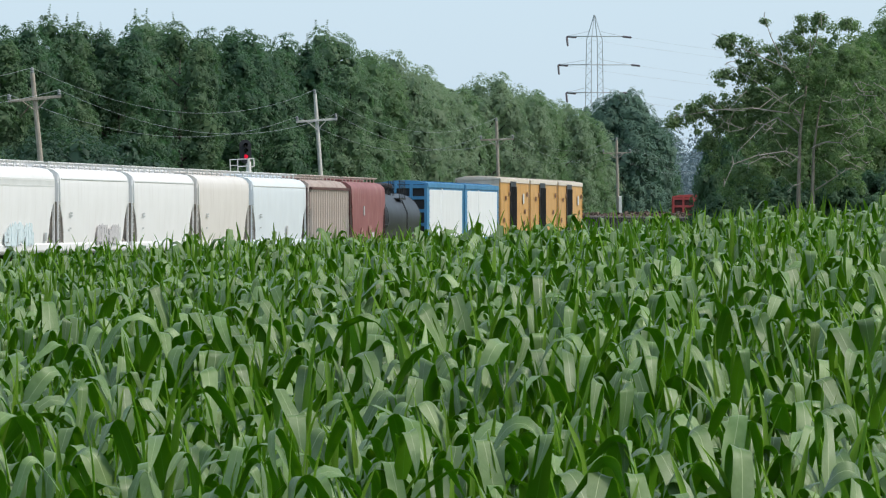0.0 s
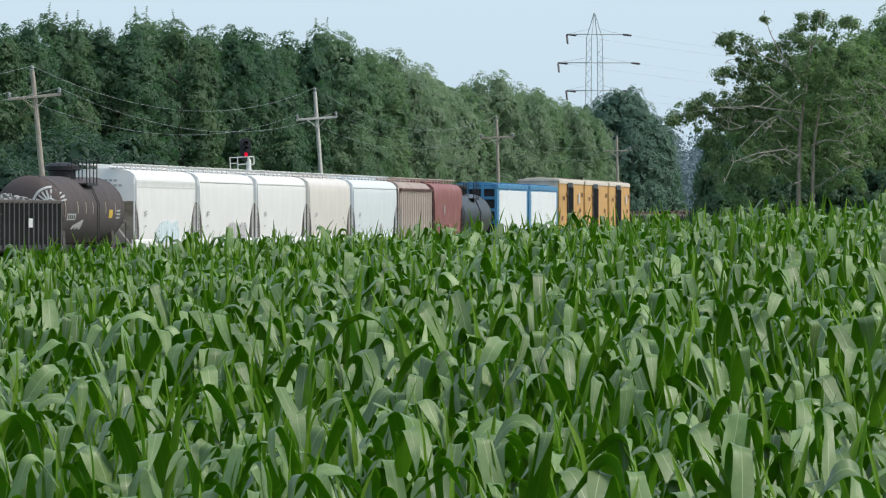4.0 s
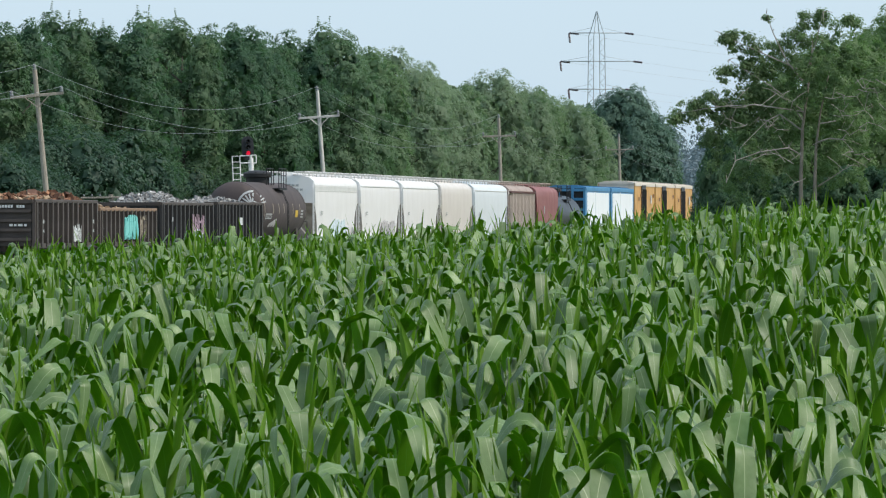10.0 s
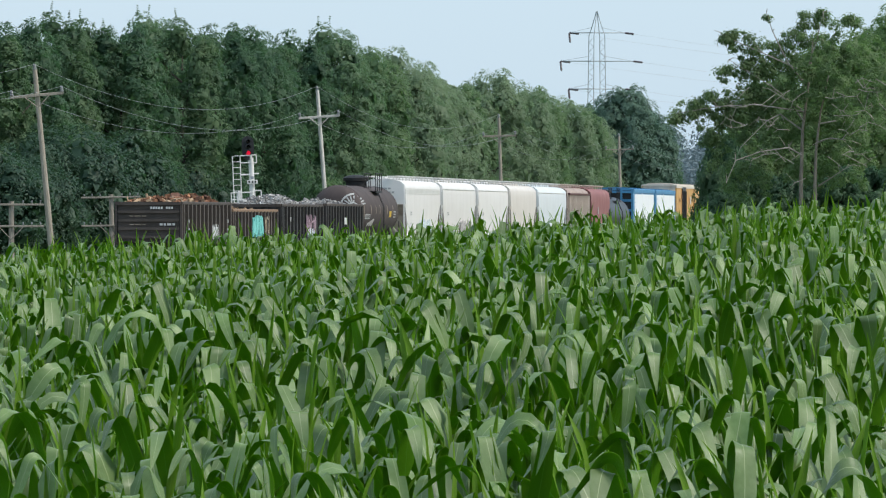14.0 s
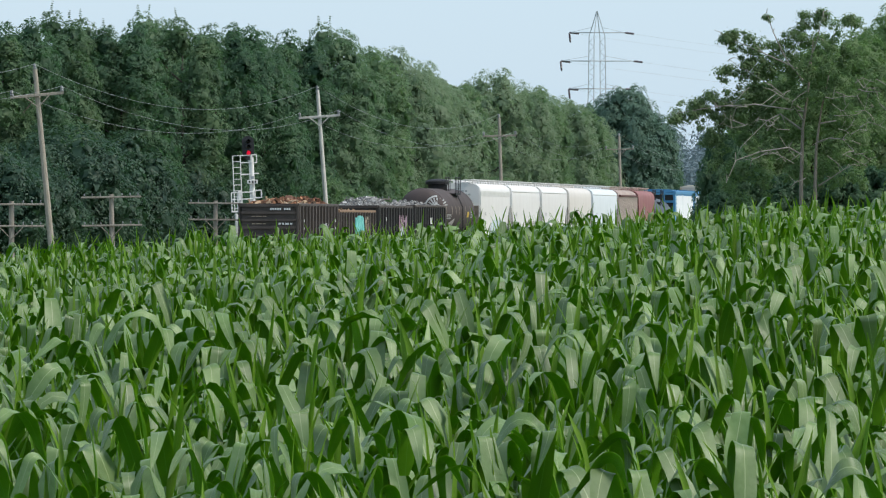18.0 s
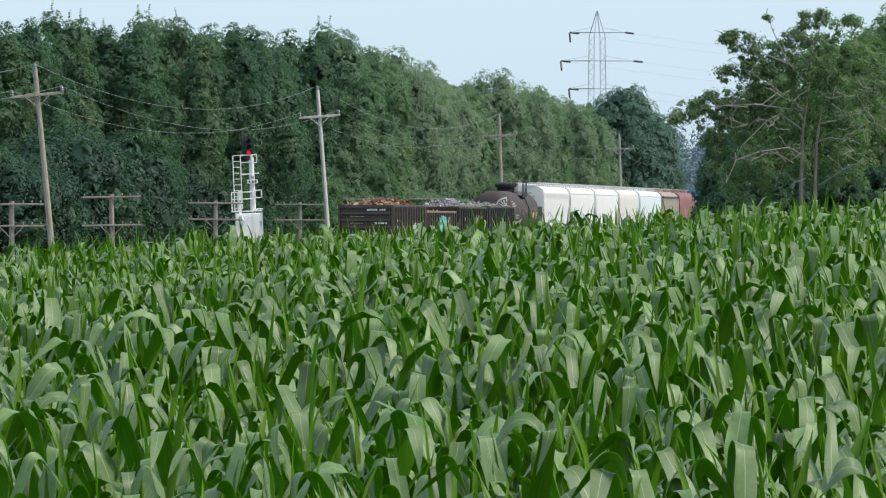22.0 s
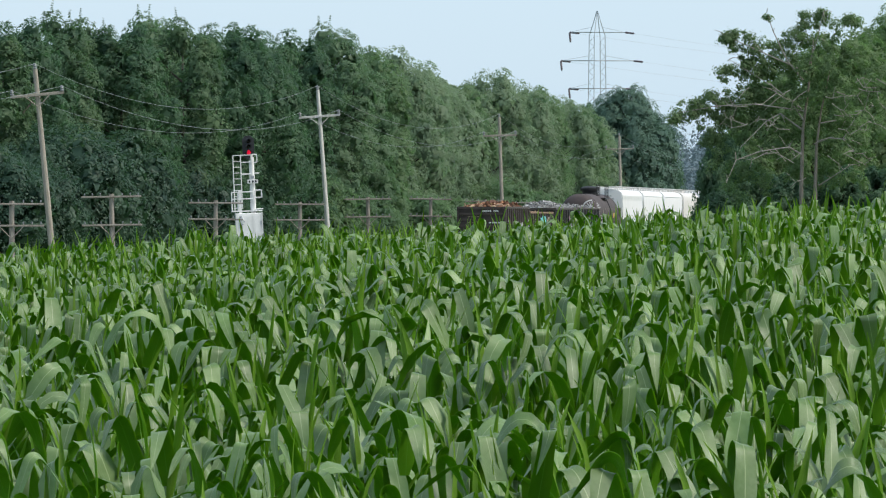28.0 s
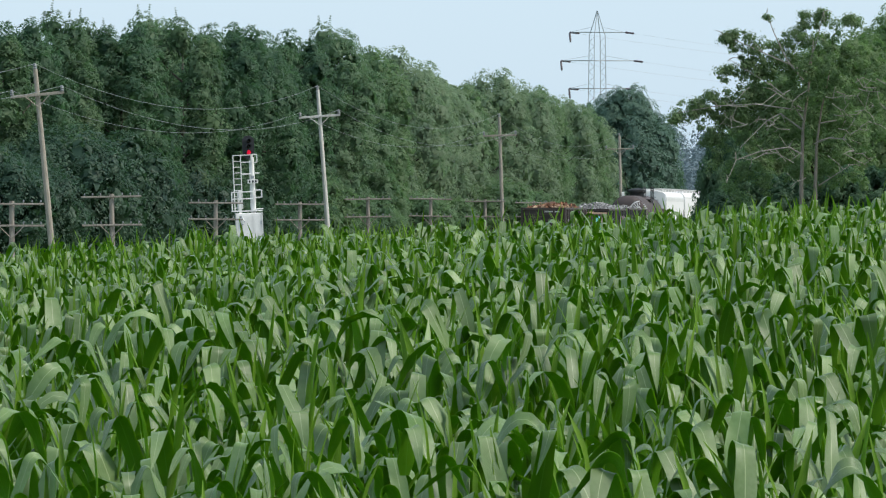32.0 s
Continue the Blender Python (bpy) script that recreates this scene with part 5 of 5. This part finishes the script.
def old_tree():
    """The ragged old tree that stands alone before the railway, with bare grey limbs, and its thicket."""
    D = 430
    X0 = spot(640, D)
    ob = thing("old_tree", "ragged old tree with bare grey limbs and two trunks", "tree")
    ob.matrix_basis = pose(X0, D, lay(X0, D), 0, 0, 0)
    r = np.random.default_rng(77)

    part("trunk", Geo().tube([(-0.2, 0, -0.2), (-0.23, 0, 4.8), (-0.13, 0, 8.2), (0.27, 0, 11.2), (0.5, 0, 13.6)], [0.17, 0.12, 0.09, 0.06, 0.025], 9), PALE_BARK, ob, "pale weathered trunk")
    part("trunk", Geo().tube([(0.64, 0, -0.2), (0.6, 0, 4.8), (0.67, 0, 7.1), (0.94, 0, 9.2), (1.5, 0, 11.8)], [0.16, 0.11, 0.08, 0.05, 0.025], 9), PALE_BARK, ob, "pale weathered trunk")
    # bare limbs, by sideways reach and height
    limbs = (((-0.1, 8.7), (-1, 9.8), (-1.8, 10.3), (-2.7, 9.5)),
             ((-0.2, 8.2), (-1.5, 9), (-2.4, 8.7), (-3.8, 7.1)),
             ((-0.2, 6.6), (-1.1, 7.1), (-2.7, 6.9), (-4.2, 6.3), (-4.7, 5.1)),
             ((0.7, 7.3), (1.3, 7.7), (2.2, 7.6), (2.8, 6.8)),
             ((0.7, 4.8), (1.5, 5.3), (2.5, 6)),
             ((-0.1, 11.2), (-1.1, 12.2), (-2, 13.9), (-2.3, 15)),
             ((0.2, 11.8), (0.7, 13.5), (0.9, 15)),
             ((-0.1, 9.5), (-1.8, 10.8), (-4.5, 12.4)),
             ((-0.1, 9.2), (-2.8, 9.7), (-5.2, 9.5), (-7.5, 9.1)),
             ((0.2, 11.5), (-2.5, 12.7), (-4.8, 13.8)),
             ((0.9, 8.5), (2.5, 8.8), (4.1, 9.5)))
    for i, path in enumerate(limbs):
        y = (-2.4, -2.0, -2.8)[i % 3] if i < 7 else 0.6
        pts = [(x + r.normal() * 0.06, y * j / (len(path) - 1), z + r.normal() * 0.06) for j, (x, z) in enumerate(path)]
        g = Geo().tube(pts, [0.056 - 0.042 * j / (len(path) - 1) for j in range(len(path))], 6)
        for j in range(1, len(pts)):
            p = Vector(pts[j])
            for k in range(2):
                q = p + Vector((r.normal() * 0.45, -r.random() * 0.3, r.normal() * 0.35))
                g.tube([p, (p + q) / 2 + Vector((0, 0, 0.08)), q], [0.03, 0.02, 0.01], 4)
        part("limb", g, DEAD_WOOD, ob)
    for i in range(30):
        p = [Vector((r.uniform(-4.2, 4.4), -2.0 - r.random(), r.uniform(4.8, 11.4)))]
        way = 1 if p[0].x > 0.2 else -1
        for j in range(3):
            p.append(p[-1] + Vector((way * r.uniform(0.2, 0.7), -0.1, r.normal() * 0.35 - 0.12)))
        g = Geo().tube(p, [0.026, 0.020, 0.014, 0.008], 5)
        for j in (1, 2):
            g.tube([p[j], p[j] + Vector((way * r.uniform(0.1, 0.4), 0, r.normal() * 0.4))], [0.018, 0.008], 4)
        part("twig", g, DEAD_WOOD, ob)
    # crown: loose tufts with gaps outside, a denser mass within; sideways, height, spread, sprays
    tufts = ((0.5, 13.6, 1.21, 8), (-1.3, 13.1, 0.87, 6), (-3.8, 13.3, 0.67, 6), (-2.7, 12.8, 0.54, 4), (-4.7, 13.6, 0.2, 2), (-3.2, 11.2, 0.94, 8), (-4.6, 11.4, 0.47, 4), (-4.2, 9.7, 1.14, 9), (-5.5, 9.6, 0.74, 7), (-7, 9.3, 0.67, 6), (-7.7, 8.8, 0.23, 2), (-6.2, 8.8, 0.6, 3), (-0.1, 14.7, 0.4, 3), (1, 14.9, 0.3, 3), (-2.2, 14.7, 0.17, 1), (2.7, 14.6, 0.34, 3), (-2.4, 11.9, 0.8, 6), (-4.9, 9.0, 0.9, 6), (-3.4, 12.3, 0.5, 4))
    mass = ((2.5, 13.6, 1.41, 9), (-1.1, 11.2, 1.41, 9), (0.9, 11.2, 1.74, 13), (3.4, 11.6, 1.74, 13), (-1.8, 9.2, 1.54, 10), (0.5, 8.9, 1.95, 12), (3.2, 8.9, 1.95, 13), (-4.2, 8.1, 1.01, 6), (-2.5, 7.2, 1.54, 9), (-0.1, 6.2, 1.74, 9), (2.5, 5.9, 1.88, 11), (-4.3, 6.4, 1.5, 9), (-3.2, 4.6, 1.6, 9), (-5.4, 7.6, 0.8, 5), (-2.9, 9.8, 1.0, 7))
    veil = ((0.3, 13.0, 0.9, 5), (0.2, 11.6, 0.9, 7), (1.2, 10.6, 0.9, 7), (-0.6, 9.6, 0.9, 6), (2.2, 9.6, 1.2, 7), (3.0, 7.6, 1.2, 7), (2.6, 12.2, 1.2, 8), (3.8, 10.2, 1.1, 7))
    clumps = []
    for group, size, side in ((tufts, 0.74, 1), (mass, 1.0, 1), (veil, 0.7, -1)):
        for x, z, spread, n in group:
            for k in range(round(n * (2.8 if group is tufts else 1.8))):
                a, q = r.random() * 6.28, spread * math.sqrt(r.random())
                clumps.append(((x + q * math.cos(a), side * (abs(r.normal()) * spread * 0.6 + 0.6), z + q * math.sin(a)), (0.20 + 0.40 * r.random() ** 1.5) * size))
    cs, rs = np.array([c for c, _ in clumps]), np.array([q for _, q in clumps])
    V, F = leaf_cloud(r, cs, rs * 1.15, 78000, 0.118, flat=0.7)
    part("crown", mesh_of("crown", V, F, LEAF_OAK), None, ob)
    # companions behind
    a = tree("oak_tree", 21, 14.6, 4.4, 0.6, 36, "dome", LEAF_OAK, 30000, 0.14, "broad green oak behind the ragged old tree", group="trees by the field")
    a.matrix_basis = pose(spot(735, 462), 462, 0, 0, 0, 40)
    copy_thing(a, pose(spot(830, 470), 470, 0, 0, 0, 150) @ Matrix.Diagonal((1.15, 1.15, 1.17, 1)))
    copy_thing(a, pose(spot(655, 455), 455, 0, 0, 0, 250) @ Matrix.Diagonal((0.95, 0.95, 0.95, 1)))
    copy_thing(a, pose(spot(580, 452), 452, 0, 0, 0, 10) @ Matrix.Diagonal((0.85, 0.85, 0.80, 1)))
    copy_thing(a, pose(spot(520, 448), 448, 0, 0, 0, 190) @ Matrix.Diagonal((0.62, 0.62, 0.56, 1)))
    copy_thing(a, pose(spot(780, 500), 500, 0, 0, 0, 300) @ Matrix.Diagonal((1.15, 1.15, 1.14, 1)))
    copy_thing(a, pose(spot(690, 520), 520, 0, 0, 0, 80) @ Matrix.Diagonal((1.0, 1.0, 0.90, 1)))
    copy_thing(a, pose(spot(620, 530), 530, 0, 0, 0, 330) @ Matrix.Diagonal((1.0, 1.0, 0.84, 1)))
    s = tree("shrub", 22, 4.6, 2.4, 0, 26, "dome", LEAF_DARK, 10000, 0.12, "dark leafy thicket at the foot of the old tree", group="thicket")
    s.matrix_basis = pose(spot(500, 436), 436, 0)
    for side, k, h in ((545, 1.0, 1.25), (590, 1.1, 1.2), (640, 1.1, 1.15), (700, 1.2, 1.3), (760, 1.2, 1.3), (474, 0.7, 0.9), (500, 0.95, 1.7), (486, 0.6, 1.2)):
        copy_thing(s, pose(spot(side, 440), 440, 0, 0, 0, side * 7) @ Matrix.Diagonal((k, k, h, 1)))


old_tree()


def far_woods():
    """Woods along the horizon, too far to tell their trees apart."""
    r = np.random.default_rng(9)
    cs, rs = [], []
    for i in range(1500):
        u = r.random()
        side = -1400 + 4200 * u if i % 2 else 330 + 400 * u
        depth = 1500 + 250 * r.random() + 200 * abs(u - 0.4)
        h = 17 + 2.5 * math.sin(u * 40) + 3 * r.random()
        cs.append((side / 12818 * depth, depth, h * r.random() ** 0.7))
        rs.append(2.2 + 1.6 * r.random())
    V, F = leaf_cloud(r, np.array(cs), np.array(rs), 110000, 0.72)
    tagged(new("far_woods", mesh_of("far_woods", V, F, LEAF_FAR)), "bluish woods along the horizon, leaf colour blued as haze", "woods", kind="stuff")


far_woods()


# ---- maize ----
def blade(r, style, segs, across, under):
    """A maize leaf as points (outward, sideways, up) with uv: a face and, a hair below it, a back. Unit length."""
    if style == "spear":
        a0, bend, sb, wb = radians(r.uniform(78, 89)), radians(r.uniform(5, 30)), 0.4, 0.5
    elif style == "stand":
        a0, bend, sb, wb = radians(r.uniform(74, 88)), radians(r.uniform(10, 55)), r.uniform(0.3, 0.6), 0.35
    elif style == "fold":
        a0, bend, sb, wb = radians(r.uniform(64, 86)), radians(r.uniform(105, 158)), r.uniform(0.32, 0.58), r.uniform(0.09, 0.24)
    else:
        a0, bend, sb, wb = radians(r.uniform(54, 76)), radians(r.uniform(80, 140)), r.uniform(0.2, 0.4), r.uniform(0.30, 0.55)
    k1, k2 = max(1, round(segs * 0.25)), max(2, round(segs * 0.45))
    s = np.concatenate([np.linspace(0, sb, k1 + 1), np.linspace(sb, sb + wb, k2 + 1)[1:], np.linspace(sb + wb, 1, segs - k1 - k2 + 1)[1:]])
    u = np.clip((s - sb) / wb, 0, 1)
    ang = a0 - bend * u * u * (3 - 2 * u)
    ang = ang - radians(r.uniform(15, 65)) * s ** 1.5 * (style in ("fold", "arch"))
    mid = (ang[1:] + ang[:-1]) / 2
    x = np.concatenate([[0], np.cumsum(np.cos(mid) * np.diff(s))])
    z = np.concatenate([[0], np.cumsum(np.sin(mid) * np.diff(s))])
    W = r.uniform(0.055, 0.095) if style == "spear" else r.uniform(0.125, 0.175) if style == "stand" else r.uniform(0.112, 0.188)
    w = W * np.clip(s / 0.30 + 0.42, 0, 1) ** 0.7 * np.clip(1 - s ** 2.3, 0, 1) ** 0.9 / 2
    twist = radians(r.uniform(-70, 70)) * s ** 1.5
    side = r.uniform(-0.16, 0.16) if style in ("fold", "arch") else r.uniform(-0.06, 0.06)
    wav, ph = r.uniform(0.08, 0.42), r.uniform(0, 6)
    sides = []
    for n, drop in ((across, 0.0), (under, 0.0022)):
        P, UV = [], []
        for i in range(segs + 1):
            nx, nz = -math.sin(ang[i]), math.cos(ang[i])
            fold = 0.45 if style == "spear" else 0.20 * (1 - 0.6 * s[i]) * (1 - 0.7 * math.exp(-((s[i] - sb - wb / 2) / 0.12) ** 2))
            for q in np.linspace(-1, 1, n + 1):
                lift = abs(q) * fold * w[i] + wav * w[i] * abs(q) * math.sin(ph + 13 * s[i] + (2 if q > 0 else 0)) - drop
                y = q * w[i]
                c, e = math.cos(twist[i]), math.sin(twist[i])
                yy, ll = y * c - lift * e, y * e + lift * c
                P.append((x[i] + nx * ll, yy + side * s[i] ** 2, z[i] + nz * ll))
                UV.append((q / 2 + 0.5, s[i]))
        k = n + 1
        Q = [(i * k + j, i * k + j + 1, (i + 1) * k + j + 1, (i + 1) * k + j) for i in range(segs) for j in range(n)]
        sides.append((np.array(P), np.array(UV), np.array(Q)))
    (P, UV, Q), (P2, UV2, Q2) = sides
    return np.concatenate([P, P2]), np.concatenate([UV, UV2]), np.concatenate([Q, Q2 + len(P)]), np.repeat([0, 1] if style != "spear" else [2, 2], [len(Q), len(Q2)])


def plant_plan(r, tall):
    """The leaves of one plant: (style, height on the stalk, turn, length, sideways tilt)."""
    turn = r.random() * 6.28
    out = []
    n = 9
    for i in range(n):
        u = i / (n - 1)
        z = (0.35 + 1.05 * u) * tall / 1.9
        out.append(("fold" if r.random() < 0.72 else "arch", z, turn + math.pi * (i % 2) + r.normal() * 0.4, r.uniform(0.50, 0.82) * (1 - 0.2 * max(0, u - 0.6) / 0.4), r.normal() * 0.16))
    if r.random() < 0.55:
        out.append(("stand", 1.05 * tall / 1.9, r.random() * 6.28, r.uniform(0.48, 0.78), r.normal() * 0.12))
    for i in range(int(r.choice((0, 1, 1, 2), p=(0.3, 0.3, 0.25, 0.15)))):
        out.append(("spear", 1.36 * tall / 1.9, turn + math.pi * i + r.normal() * 0.6, r.uniform(0.22, 0.52), r.normal() * 0.12))
    return out


def turned(P, z, turn, length, tilt):
    c, s = math.cos(turn), math.sin(turn)
    q = P * length
    y, zz = q[:, 1] * math.cos(tilt) - q[:, 2] * math.sin(tilt), q[:, 1] * math.sin(tilt) + q[:, 2] * math.cos(tilt)
    return np.stack([q[:, 0] * c - y * s, q[:, 0] * s + y * c, zz + z], 1)


def maize_mesh(name, P, UV, Q, M):
    me = mesh_of(name, P, Q, CORN, UV, True)
    me.materials.append(CORN_BACK)
    me.materials.append(CORN_YOUNG)
    me.polygons.foreach_set("material_index", np.asarray(M, np.int32))
    return me


def maize():
    pr = random.Random(4)
    r = np.random.default_rng(4)
    fine = {st: [blade(pr, st, 15, 4, 4) for _ in range(16)] for st in ("spear", "stand", "fold", "arch")}
    coarse = {st: [blade(pr, st, 8, 2, 2) for _ in range(24)] for st in ("spear", "stand", "fold", "arch")}
    near = {st: [blade(pr, st, 11, 2, 2) for _ in range(20)] for st in ("spear", "stand", "fold", "arch")}
    far = {st: [blade(pr, st, 6, 1, 1) for _ in range(24)] for st in ("spear", "stand", "fold", "arch")}
    meshes = {st: [maize_mesh("leaf", P, UV, Q, M) for P, UV, Q, M in fine[st]] for st in fine}
    stalk = Geo().tube([(0, 0, -0.05), (0.01, 0, 0.7), (0, 0, 1.45)], [0.014, 0.013, 0.008], 6).mesh("stalk", STALK, True)
    batches = {key: [[], [], [], [], 0] for key in ("near", "middle", "far")}
    stalks = Geo()
    rows = Matrix.Rotation(radians(23), 2)
    step, gap = 0.76, 0.165
    for i in range(-120, 121):
        for j in range(-20, 760):
            q = rows @ Vector((i * step + r.normal() * 0.03, j * gap + r.normal() * 0.03))
            x, y = q.x, q.y
            if not (16.6 < y < 106 and abs(x) < 0.0612 * y + 1.0) or r.random() < 0.05:
                continue
            z = lay(x, y)
            tall = 2.12 * (1 + r.normal() * 0.05 + 0.04 * math.sin(x * 0.9 + y * 0.35) + 0.03 * math.sin(y * 0.8 - x))
            plan = plant_plan(r, tall)
            young = 0.85 if y < 32 else 1.0 if y < 55 else 1.1     # the near plants are a little smaller
            plan = [(st, h, turn, length * young if st == "spear" else length * (0.80 if y < 26 else 0.88 if y < 34 else 1.02), tilt) for st, h, turn, length, tilt in plan]
            if y < 22.5 and abs(x) < 0.0612 * y + 0.25:
                ob = thing("maize_plant", "green maize plant with long arching leaves", "maize plant", "maize plants")
                ob.matrix_basis = pose(x, y, z, r.normal() * 2, r.normal() * 2, 0)
                part("stalk", stalk, None, ob)
                for st, h, turn, length, tilt in plan:
                    m = Matrix.Translation((0, 0, h)) @ Matrix.Rotation(turn, 4, "Z") @ Matrix.Rotation(tilt, 4, "X") @ Matrix.Scale(length, 4)
                    part("leaf", meshes[st][r.integers(16)], None, ob, at=m)
                continue
            b = batches["near" if y < 30 else "middle" if y < 55 else "far"]
            lib = near if y < 30 else coarse if y < 55 else far
            plan = plan[4 if y > 34 else 3 if y > 30 else 1:]
            for st, h, turn, length, tilt in plan:
                P, UV, Q, M = lib[st][r.integers(len(lib[st]))]
                b[0].append(turned(P, h, turn, length, tilt) + np.array((x, y, z)))
                b[1].append(UV)
                b[2].append(Q + b[4])
                b[3].append(M)
                b[4] += len(P)
            if y < 45:
                stalks.tube([(x, y, z), (x, y, z + 1.4)], [0.013, 0.009], 4, False)
    field = tagged(new("maize_field"), "dense field of green maize with arching leaves", "maize", kind="stuff")
    for key, b in batches.items():
        tagged(part("leaves", maize_mesh("leaves", *[np.concatenate(q) for q in b[:4]]), None, field), kind="stuff")
    tagged(part("stalks", stalks, STALK, field), kind="stuff")


maize()
motions()
